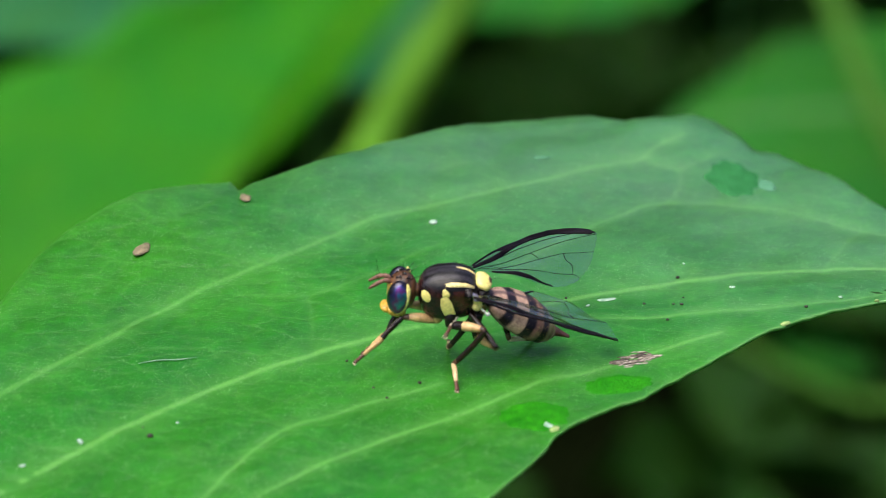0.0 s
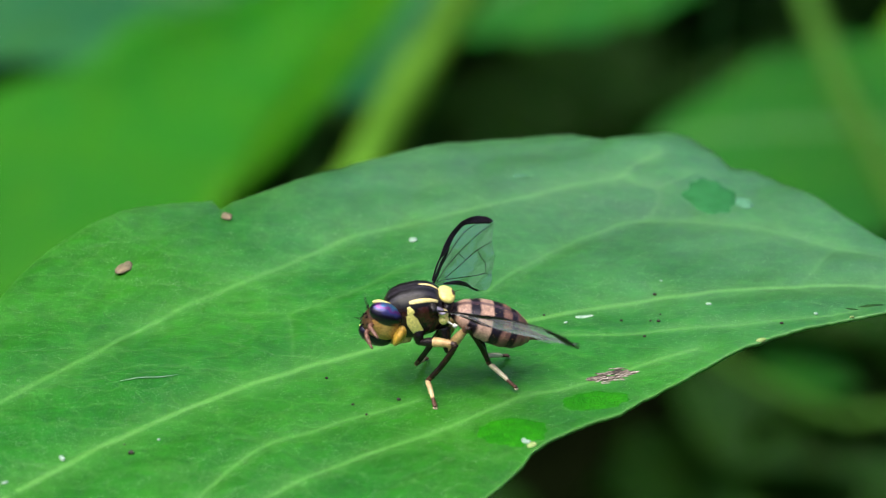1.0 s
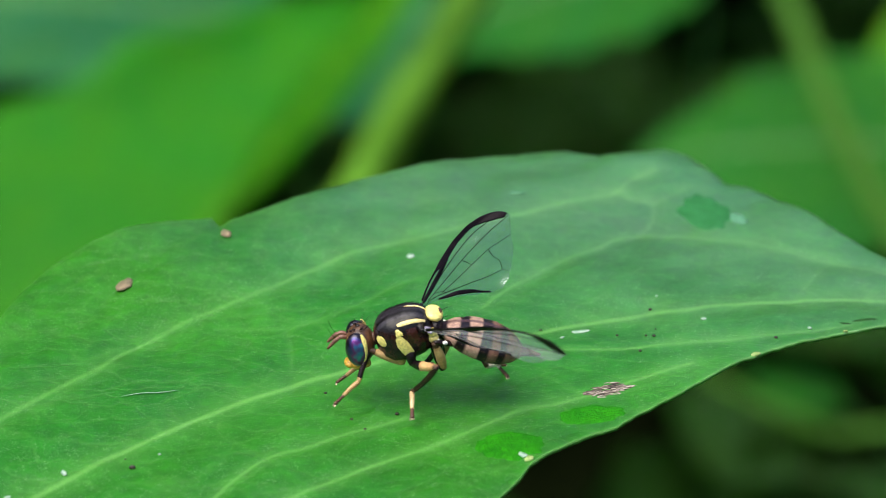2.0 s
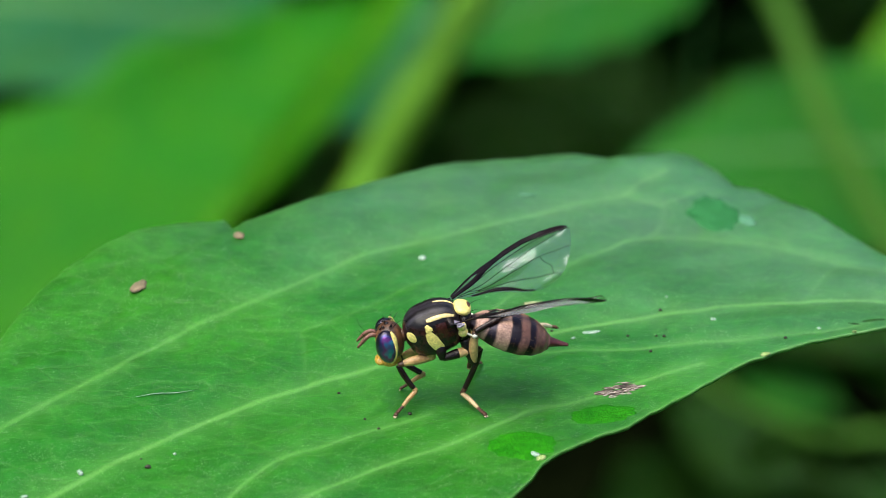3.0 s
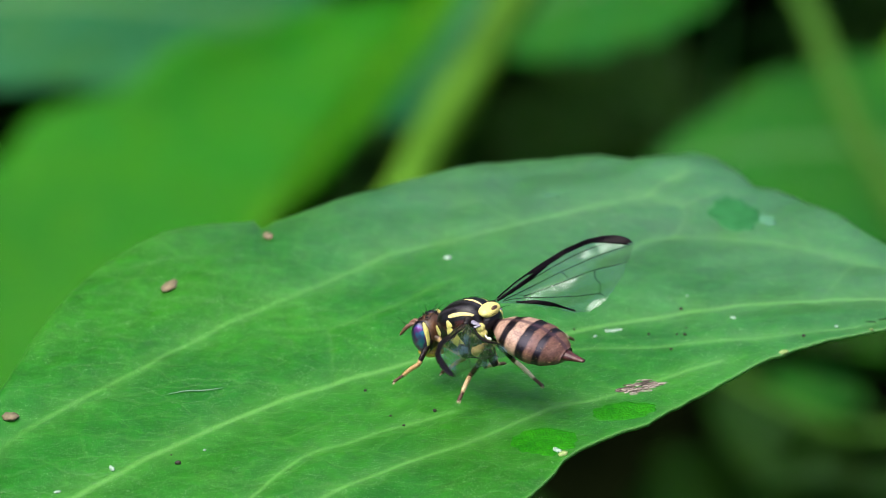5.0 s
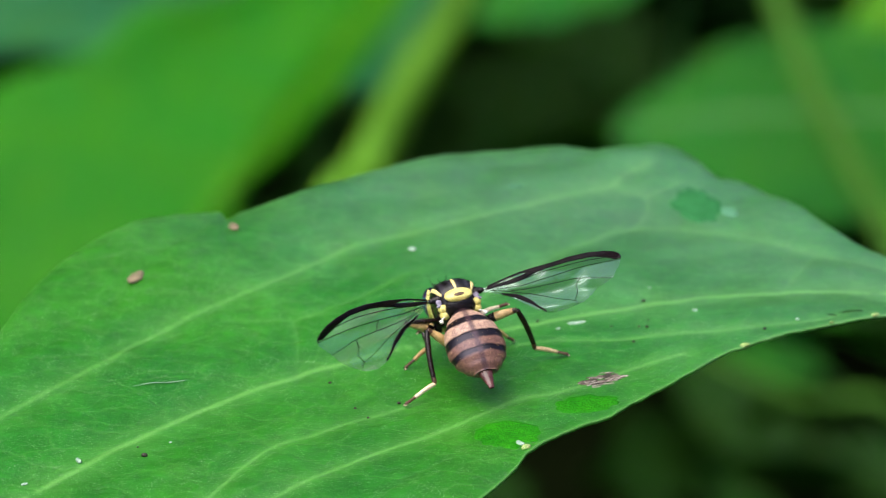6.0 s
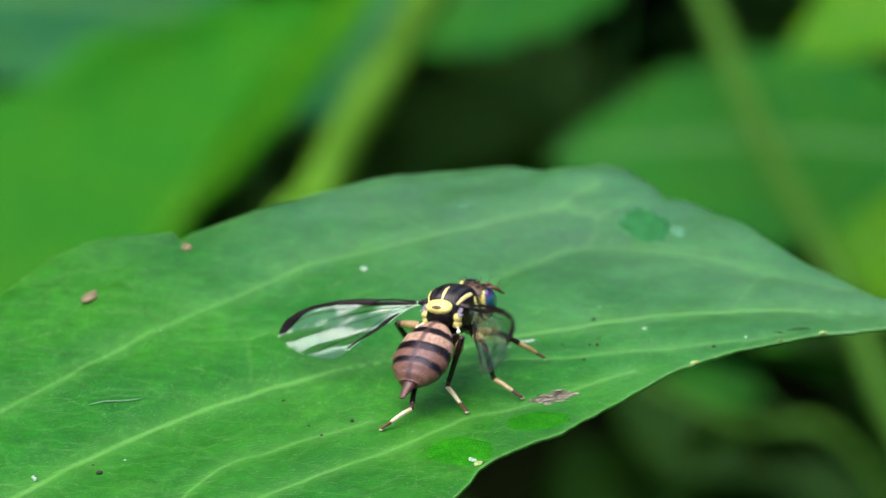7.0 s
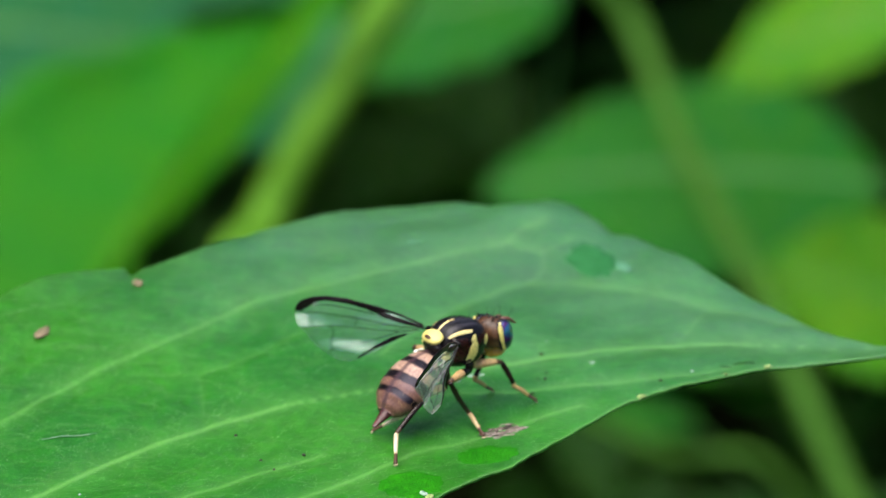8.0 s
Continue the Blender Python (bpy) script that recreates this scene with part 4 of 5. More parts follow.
def build_legs(fly):
    legs = {}
    for where in ("fore", "mid", "hind"):
        for side in (1, -1):
            hip = HIPS[where].copy()
            hip.y *= side
            FEMUR, TIBIA, TARSUS = LEG[where]
            bm = bmesh.new()
            top = Vector((0.8 * hip.x, 0.75 * hip.y, -0.35))
            tube(bm, [top, (top + hip) / 2 + Vector((0.04, 0.06 * side, 0)), hip + Vector((0, 0, -0.04))], [0.30, 0.27, 0.15] if where == "fore" else [0.24, 0.20, 0.13], 14, 12)
            part("coxa", bm, CUTICLE if where != "fore" else TAN_LEG, fly)
            femur = limb("femur", FEMUR, [0.12, 0.165, 0.185, 0.17, 0.13, 0.10], [CUTICLE, TAN_LEG, NAPE] if where == "mid" else [TAN_LEG, NAPE], fly, (0.42, 0.88) if where == "mid" else (0.86,), 22, "tan thigh, darker at the knee")
            tibia = limb("tibia", TIBIA, [0.095, 0.115, 0.112, 0.105, 0.10, 0.092], [DARK_LEG, NAPE] if where != "fore" else [DARK_LEG, TAN_LEG], fly, (0.9,), 30, "blackish brown shank")
            tarsus = limb("tarsus", TARSUS * 0.62, [0.088, 0.095, 0.088, 0.08, 0.072], {"hind": PALE_LEG, "mid": MID_TARSUS, "fore": TAN_LEG}[where], fly, (), 14, "pale cream first foot joint")
            x = TARSUS * 0.60
            for k, ln in enumerate((0.14, 0.11, 0.10, 0.13)):
                bm = bmesh.new()
                blob(bm, (x + ln * 0.55, 0, 0), (ln * 0.62, 0.075 + 0.006 * k, 0.068), None, 7, 10)
                part("toe_joint", bm, FOOT, tarsus)
                x += ln
            for w in (-1, 1):
                bm = bmesh.new()
                tube(bm, [(x - 0.03, 0.02 * w, 0.01), (x + 0.05, 0.05 * w, 0.01), (x + 0.09, 0.06 * w, -0.05)], [0.018, 0.004], 6, 5)
                part("claw", bm, DARK_LEG, tarsus)
                bm = bmesh.new()
                blob(bm, (x + 0.03, 0.045 * w, -0.035), (0.06, 0.045, 0.022), None, 6, 8)
                part("foot_pad", bm, PALE_LEG, tarsus, "pale foot pad")
            legs[where, side] = (femur, tibia, tarsus)
    return legs


def build_head(fly):
    bm = bmesh.new()
    blob(bm, (0.46, 0, -0.16), (0.53, 0.78, 0.72), Matrix.Rotation(radians(8), 3, "Y"), 16, 24, 0.85)
    head = part("head", bm, [NAPE, FACE], fly, "brown head with amber face")
    for f in head.data.polygons:
        f.material_index = 1 if (f.center.x > 0.80 * MM and f.center.z < 0.15 * MM) or f.center.z < -0.56 * MM else 0
    bm = bmesh.new()
    blob(bm, (0.02, 0, 0.02), (0.28, 0.26, 0.26))
    part("neck", bm, NAPE, head)
    for side in (1, -1):
        bm = bmesh.new()
        blob(bm, (0.57, 0.53 * side, -0.16), (0.43, 0.40, 0.65), Matrix.Rotation(radians(10), 3, "Y"), 18, 28)
        part("eye", bm, EYE, head, "iridescent compound eye")
        bm = bmesh.new()
        ring = [(0.55 - 0.36 * math.cos(a) * 0.55 - 0.05, (0.60 + 0.12 * math.cos(a)) * side, -0.15 + 0.66 * math.sin(a)) for a in [radians(k) for k in range(-75, 80, 15)]]
        tube(bm, ring, [0.03, 0.10, 0.12, 0.10, 0.03], 30, 10, 1.0)
        part("eye_rim", bm, YELLOW, head, "pale yellow rim behind the eye")
        bm = bmesh.new()
        a = Vector((0.96, 0.13 * side, 0.12))
        tube(bm, [a, a + Vector((0.15, 0.03 * side, 0.04)), a + Vector((0.28, 0.05 * side, 0.03))], [0.075, 0.09, 0.08], 10, 10)
        tube(bm, [a + Vector((0.26, 0.05 * side, 0.03)), a + Vector((0.43, 0.10 * side, -0.10)), a + Vector((0.70, 0.15 * side, -0.40))], [0.065, 0.085, 0.078, 0.04], 14, 10)
        antenna = part("antenna", bm, surface_antenna, head, "reddish brown feeler")
        bm = bmesh.new()
        b = a + Vector((0.40, 0.09 * side, 0.0))
        tube(bm, [b, b + Vector((0.18, 0.08 * side, 0.22)), b + Vector((0.30, 0.16 * side, 0.50))], [0.012, 0.004], 10, 4)
        part("arista", bm, DARK_LEG, head)
        bm = bmesh.new()
        blob(bm, (0.83, 0.17 * side, -0.42), (0.035, 0.085, 0.11))
        part("face_spot", bm, CUTICLE, head, "black face spot")
    bm = bmesh.new()
    blob(bm, (0.48, 0, -0.92), (0.42, 0.46, 0.25))
    blob(bm, (0.80, 0, -0.94), (0.24, 0.38, 0.17))
    blob(bm, (0.28, 0, -0.98), (0.24, 0.30, 0.13))
    part("mouthparts", bm, FACE_YELLOW, head, "amber yellow mouthparts")
    bm = bmesh.new()
    tube(bm, [(0.50, 0, -0.45), (0.52, 0, -0.68), (0.54, 0, -0.92)], [0.20, 0.18, 0.20], 12, 12)
    blob(bm, (0.58, 0, -0.95), (0.32, 0.28, 0.11), None, 10, 16)
    blob(bm, (0.40, 0, -0.86), (0.20, 0.22, 0.12), None, 10, 16)
    proboscis = part("proboscis", bm, FACE_YELLOW, head, "amber feeding tube with a broad tip")
    for x, y, z, s in ((0.56, 0, 0.55, 0.08), (0.82, 0.2, 0.42, 0.055), (0.82, -0.2, 0.42, 0.055), (0.72, 0.25, 0.51, 0.055), (0.72, -0.25, 0.51, 0.055), (0.42, 0.3, 0.57, 0.06), (0.42, -0.3, 0.57, 0.06), (0.94, 0, 0.28, 0.06)):
        bm = bmesh.new()
        blob(bm, (x, y, z), (s, s, 0.035), None, 7, 10)
        part("brow_spot", bm, CUTICLE, head)
    bm = bmesh.new()
    for x, y, dx, dy in ((0.35, 0.28, -0.30, 0.15), (0.35, -0.28, -0.30, -0.15), (0.5, 0.32, -0.22, 0.2), (0.5, -0.32, -0.22, -0.2), (0.62, 0.1, 0.1, 0.1), (0.62, -0.1, 0.1, -0.1)):
        a = Vector((x, y, 0.50))
        tube(bm, [a, a + Vector((dx * 0.5, dy * 0.5, 0.20)), a + Vector((dx, dy, 0.34))], [0.018, 0.004], 8, 4)
    part("bristles", bm, CUTICLE, head)
    head.location = NECK * MM
    return head, proboscis


def abdomen_ring(s):
    """Centre height and half width, half height at s along the abdomen (0 waist to 1 last ring)."""
    w = float(np.interp(s, [0, 0.06, 0.16, 0.32, 0.5, 0.66, 0.82, 0.94, 1.0], [0.30, 0.44, 0.72, 0.98, 1.10, 1.10, 0.96, 0.68, 0.44]))
    return w, 0.62 * w


def build_abdomen(fly):
    """Lies along -x from the waist; the dorsal plates are pieces of their own."""
    length = 3.05
    bm = bmesh.new()

    def core(i, j):
        s = i / 39
        w, h = abdomen_ring(s)
        th = 2 * math.pi * j / 32
        return (-s * length, 0.965 * w * math.cos(th), 0.965 * h * math.sin(th) + 0.06)
    mesh_grid(bm, 40, 32, core, True, True)
    abdomen = part("abdomen", bm, BELLY, fly, "banded abdomen, pinkish tan with black rings")
    cuts = [0.0, 0.22, 0.48, 0.72, 0.87, 1.0]
    for k in range(5):
        bm = bmesh.new()

        def plate(i, j):
            f = i / 11
            s = cuts[k] + (cuts[k + 1] - cuts[k] + 0.012) * f
            w, h = abdomen_ring(min(s, 1))
            th = radians(-32 + 244 * j / 40)
            swell = 1.0 + 0.022 * math.sin(math.pi * min(1, f * 1.05)) + 0.028 * f
            return (-s * length, swell * w * math.cos(th), swell * h * math.sin(th) + 0.06)
        mesh_grid(bm, 12, 41, plate)
        part("tergite", bm, ABDOMEN, abdomen)
    bm = bmesh.new()
    mesh_grid(bm, 20, 20, lambda i, j: (-2.90 - 0.95 * i / 19, (0.10 + 0.24 * (1 - i / 19) ** 1.2) * math.cos(2 * math.pi * j / 20), (0.05 + 0.20 * (1 - i / 19) ** 1.2) * math.sin(2 * math.pi * j / 20) + 0.06 + 0.10 * (i / 19)), True, True)
    part("ovipositor", bm, OVIPOSITOR, abdomen, "pointed maroon tail tube")
    bm = bmesh.new()
    for k in range(260):
        s, th = random.uniform(0.05, 0.99), radians(random.uniform(-30, 210))
        w, h = abdomen_ring(s)
        a = Vector((-s * length, 1.03 * w * math.cos(th), 1.03 * h * math.sin(th) + 0.06))
        b = a + Vector((-0.08, 0.025 * math.cos(th), 0.025 * math.sin(th)))
        tube(bm, [a, b], [0.003, 0.001], 2, 3)
    part("fine_hairs", bm, TAN_LEG, abdomen)
    abdomen.location = WAIST * MM
    return abdomen


def build_fly():
    fly = holder("fruit_fly", "black fruit fly with yellow marks and a banded abdomen, on leaf", "fly")
    bm = bmesh.new()
    n, sides = 30, 40

    def shell(i, j):
        a = math.pi * (i + 0.3) / (n - 0.4)
        b = 2 * math.pi * j / sides
        r = math.sin(a)
        p = Vector((THORAX.x * math.cos(a), THORAX.y * r * math.cos(b), THORAX.z * r * math.sin(b)))
        # suture across the back and a shallow groove down each side
        groove = 0.03 * math.exp(-((p.x - 0.12) / 0.06) ** 2) * max(0, p.z) + 0.03 * math.exp(-((p.z + 0.05 + 0.2 * p.x) / 0.06) ** 2)
        lump = -0.02 * abs(noise.noise(p * 2.0)) if p.z > 0 else -0.06 * abs(noise.noise(p * 2.6))
        return on_thorax(TILT @ p, lump - groove)
    mesh_grid(bm, n, sides, shell, True, True)
    thorax = part("thorax", bm, [BACK, RED_BROWN], fly, "black thorax dulled by grey bloom")
    for f in thorax.data.polygons:
        c = f.center / MM
        f.material_index = 1 if (abs(c.y) > 0.55 and -0.75 < c.x < -0.05 and 0.0 < c.z < 0.55) else 0
    mark("back_stripe", [(0.05, 0, 1), (-0.35, 0, 1), (-0.75, 0, 0.85)], [0.02, 0.06, 0.06, 0.03], STRIPE, fly, "thin cream stripe along the back")
    for s in (1, -1):
        mark("side_stripe", [(0.30, 0.77 * s, 0.60), (0.05, 0.73 * s, 0.66), (-0.30, 0.67 * s, 0.72), (-0.72, 0.58 * s, 0.72)], [0.05, 0.085, 0.08, 0.075, 0.04], STRIPE, fly, "cream side stripe")
        mark("shoulder_spot", [(0.70, 0.72 * s, 0.10), (0.86, 0.74 * s, -0.06), (0.98, 0.70 * s, -0.22)], [0.08, 0.21, 0.25, 0.21, 0.08], YELLOW, fly, "round yellow shoulder spot")
        mark("flank_spot", [(0.32, 0.84 * s, 0.46), (0.24, 0.90 * s, 0.36), (0.17, 0.95 * s, 0.24)], [0.05, 0.09, 0.14, 0.12], YELLOW, fly, "small yellow flank spot")
        mark("flank_spot", [(0.24, 0.93 * s, 0.20), (0.05, 0.95 * s, -0.10), (-0.14, 0.90 * s, -0.36), (-0.32, 0.80 * s, -0.58)], [0.12, 0.21, 0.22, 0.20, 0.07], YELLOW, fly, "large yellow flank spot")
        mark("flank_spot", [(-0.05, 0.75 * s, -0.66), (-0.2, 0.75 * s, -0.64), (-0.36, 0.75 * s, -0.58)], [0.03, 0.10, 0.03], YELLOW, fly)
        bm = bmesh.new()
        blob(bm, (-1.04, 0.62 * s, 0.06), (0.19, 0.21, 0.19))
        blob(bm, (-1.00, 0.66 * s, 0.30), (0.18, 0.20, 0.17))
        part("hind_spot", bm, YELLOW, fly, "yellow spot before the abdomen")
        bm = bmesh.new()
        tube(bm, [(-1.10, 0.55 * s, 0.02), (-1.28, 0.78 * s, 0.02), (-1.42, 0.86 * s, 0.0)], [0.04, 0.03], 8, 6)
        blob(bm, (-1.46, 0.87 * s, -0.02), (0.10, 0.08, 0.08))
        part("balancer", bm, HALTER, fly, "white knobbed balancer")
        bm = bmesh.new()
        blob(bm, (-0.80, 0.74 * s, 0.50), (0.24, 0.11, 0.06), Matrix.Rotation(radians(-18), 3, "Y"), 12, 20)
        blob(bm, (-0.96, 0.80 * s, 0.40), (0.17, 0.10, 0.05), Matrix.Rotation(radians(24), 3, "Y"), 12, 20)
        for v in bm.verts:
            v.co += Vector((0.2, 0.3 * s, 1.0)) * 0.05 * noise.noise(v.co * 7.0)
        part("wing_scale", bm, LILAC_SHEEN, fly, "pale lilac scale at the wing base")
        bm = bmesh.new()
        tube(bm, [(-0.50, 0.55 * s, 0.50), (-0.56, 0.80 * s, 0.54), WING_ROOT[s] + Vector((-0.02, 0.10 * s, 0.0))], [0.26, 0.17, 0.08], 14, 10)
        part("wing_joint", bm, CUTICLE, fly)
    bm = bmesh.new()
    blob(bm, (-1.05, 0, 0.76), (0.33, 0.55, 0.21), Matrix.Rotation(radians(-10), 3, "Y"), 16, 26, 0.75)
    scutellum = part("scutellum", bm, YELLOW, fly, "swollen yellow shield at the back")
    bm = bmesh.new()
    blob(bm, (-1.27, 0, 0.875), (0.085, 0.21, 0.05), Matrix.Rotation(radians(-24), 3, "Y"))
    part("shield_spot", bm, NAPE, scutellum, "dark brown spot")
    bm = bmesh.new()
    blob(bm, (-1.12, 0, 0.28), (0.30, 0.60, 0.50))
    part("rump", bm, CUTICLE, fly)
    bm = bmesh.new()
    for x, y, z, dx, dy in ((-1.30, 0.3, 0.70, -0.45, 0.1), (-1.30, -0.3, 0.70, -0.45, -0.1), (-0.72, 0.66, 0.70, -0.3, 0.15), (-0.72, -0.66, 0.70, -0.3, -0.15), (0.5, 0.8, 0.3, 0.0, 0.25), (0.5, -0.8, 0.3, 0.0, -0.25), (0.95, 0.4, 0.4, 0.2, 0.15), (0.95, -0.4, 0.4, 0.2, -0.15)):
        a = Vector((x, y, z))
        tube(bm, [a, a + Vector((dx * 0.5, dy * 0.5, 0.12)), a + Vector((dx, dy, 0.16))], [0.014, 0.003], 8, 4)
    for k in range(320):
        a = on_thorax((random.uniform(-0.9, 1.0), random.uniform(-0.75, 0.75), random.uniform(0.35, 1.0)), 0.0)
        nrm = thorax_normal(a)
        tube(bm, [a, a + nrm * 0.05 + Vector((-0.06, 0, 0))], [0.004, 0.0015], 2, 3)
    part("bristles", bm, CUTICLE, fly)
    return fly


surface_antenna = surface("feeler", (0.085, 0.035, 0.024), (0.20, 0.09, 0.06), 2500.0, rough=0.45, relief=0.3)
FACE_YELLOW = surface("amber_mouth", (0.50, 0.27, 0.03), (0.68, 0.42, 0.07), 2200.0, rough=0.3, relief=0.2)

build_leaf()
scatter_debris()
build_background()
build_thicket()
fly = build_fly()
head, proboscis = build_head(fly)
abdomen = build_abdomen(fly)
wings = {s: build_wing(fly, s) for s in (1, -1)}
legs = build_legs(fly)

# ---- how the fly moves: seconds, x, y, height of the thorax, heading, nose down, roll ----
STANCE = [
    (0, 0.26, -2.85, 2.69, 181.8, -17.1, -4.7), (0.3, 0.21, -2.83, 2.70, 181.2, -16.5, -3.3), (0.5, 0.15, -2.85, 2.71, 179.6, -10.0, -3.1),
    (0.7, 0.03, -2.86, 2.70, 182.3, -9.7, -3.2), (1, -0.21, -2.89, 2.68, 182.6, -9.1, -2.0), (1.3, -0.34, -2.90, 2.70, 182.1, -8.8, -0.7),
    (1.5, -0.36, -2.97, 2.73, 182.1, -7.2, -1.0), (1.7, -0.50, -3.16, 2.60, 179.5, -4.0, -1.4)]
FEEDING = [
    (2.8, -0.28, -3.58, 2.64, 188.2, 3.8, 0.8), (3, 0.11, -3.47, 2.89, 183.1, 0.7, -1.1), (3.3, -0.46, -3.88, 2.42, 186.7, 13.6, -0.7),
    (3.5, -0.22, -3.66, 2.73, 181.8, 5.9, -0.4), (3.8, -0.38, -3.63, 2.79, 186.1, 2.9, -0.6), (4, -0.53, -3.98, 2.36, 189.6, 9.0, -0.3),
    (4.3, -0.54, -3.55, 2.74, 179.4, 6.3, -1.1), (4.5, -0.52, -3.35, 2.72, 185.6, 2.3, -1.7), (4.7, -0.04, -3.26, 2.70, 171.5, 4.9, -0.6)]
TURNING = [
    (5.8, 1.35, -1.44, 2.46, 104.2, 7.0, -6.1), (6, 1.36, -1.19, 2.42, 103.3, 5.5, -7.7), (6.5, 1.66, -0.73, 2.84, 96.3, 5.0, -6.3),
    (6.8, 2.37, -0.64, 2.77, 84.2, -1.0, -6.8), (7, 3.16, -0.67, 2.75, 65.1, -9.7, -5.7), (7.2, 3.87, -0.82, 2.76, 43.2, -17.4, -4.9),
    (7.5, 5.66, -1.15, 2.54, 25.0, -14.5, -0.7), (8, 5.31, -0.73, 2.90, 34.0, -13.8, -3.0)]
# wings: seconds, sweep back, raise, twist with the hind edge down
LEFT_WING = [
    (0, 101, -5, 4), (0.3, 103, -1, 3), (0.5, 69, 28, 21), (0.7, 101, -6, 4), (1, 51, 15, 33), (1.3, 41, 16, 37), (1.5, 40, 16, 38), (1.7, 40, 12, 42),
    (2.8, 123, 15, 63), (3, 65, 22, 23), (3.3, 60, 21, 25), (3.5, 48, 28, 25), (3.8, 32, 22, 39), (4, 17, 31, 40), (4.3, 25, 28, 38), (4.5, 20, 28, 46),
    (4.6, 20, 20, 32), (4.7, 19, 8, 0), (5.8, 50, 15, 68), (6, 37, 11, 84), (6.5, 25, 4, 40), (6.8, 30, 9, 41), (7, 11, -9, 28), (7.2, 27, -1, 38), (7.5, 15, 4, 55), (8, 27, 6, 65)]
RIGHT_WING = [
    (0, 47, 5, 14), (0.3, 47, 6, 12), (0.5, 46, 5, 11), (0.7, 42, 4, 23), (1, 20, 2, 47), (1.3, 18, 3, 53), (1.5, 22, 5, 48), (1.7, 23, 8, 50),
    (2.8, 52, 24, -16), (3, 48, 8, 14), (3.3, 50, 8, 40), (3.5, 45, 8, 40), (3.8, 34, 3, 45), (4, 35, 13, 49), (4.3, 29, 10, 60), (4.5, 27, 7, 55),
    (4.7, 25, 6, 65), (5.8, 43, 20, 38), (6, 34, 13, 32), (6.5, 26, 9, 32), (6.8, 31, 17, 39), (7, 45, 17, 56), (7.2, 30, 13, 22), (7.5, 36, 29, 62), (7.8, 42, 24, 70), (8, 45, 20, 77)]
# abdomen: seconds, droop, swing to the left
DROOP = [(0, 18, -12), (0.3, 16, -12), (0.5, 13, -4), (1, 12, -1), (1.5, 13, 1), (1.7, 15, 1), (2.8, 20, 4), (3, 18, 0), (3.5, 16, 0), (4, 18, 3), (4.3, 16, 0),
         (4.7, 15, 1), (5.8, 23, 0), (6, 32, -1), (6.5, 33, 1), (6.8, 26, 2), (7, 18, 2), (7.2, 16, -7), (7.5, 20, -8), (8, 23, -7)]
# head: seconds, turn left, nose down, roll, twist about its long diagonal while it is wiped
NOD = [(0, 0, 0, 0, 0), (0.5, 0, 0, 0, 0), (0.7, 0, 0, 0, 50), (1, 0, 0, 0, 95), (1.3, 0, 0, 0, 38), (1.5, 0, 0, 0, 0), (2.8, 0, 0, 0, 0), (4, 0, 6, 0, 0), (4.5, 0, 0, 0, 0),
       (4.7, 8, 0, 0, 0), (5.8, 0, 0, 0, 0), (6.5, 0, -2, 0, 0), (6.8, -22, -2, 0, 0), (7, -28, 4, 0, 0), (7.2, -25, 6, 0, 0), (7.5, -24, 6, 0, 0), (7.8, -10, 6, 0, 0), (8, 14, 2, 0, 0)]
# feeding tube: seconds, how far it is put out
DAB = [(0, 0.0), (2.8, 0.05), (3, 0.05), (3.3, 0.45), (3.5, 0.30), (3.8, 0.62), (4, 0.58), (4.3, 0.12), (4.5, 0.08), (5.8, 0.0), (7, 0.0), (7.5, 0.22), (8, 0.0)]
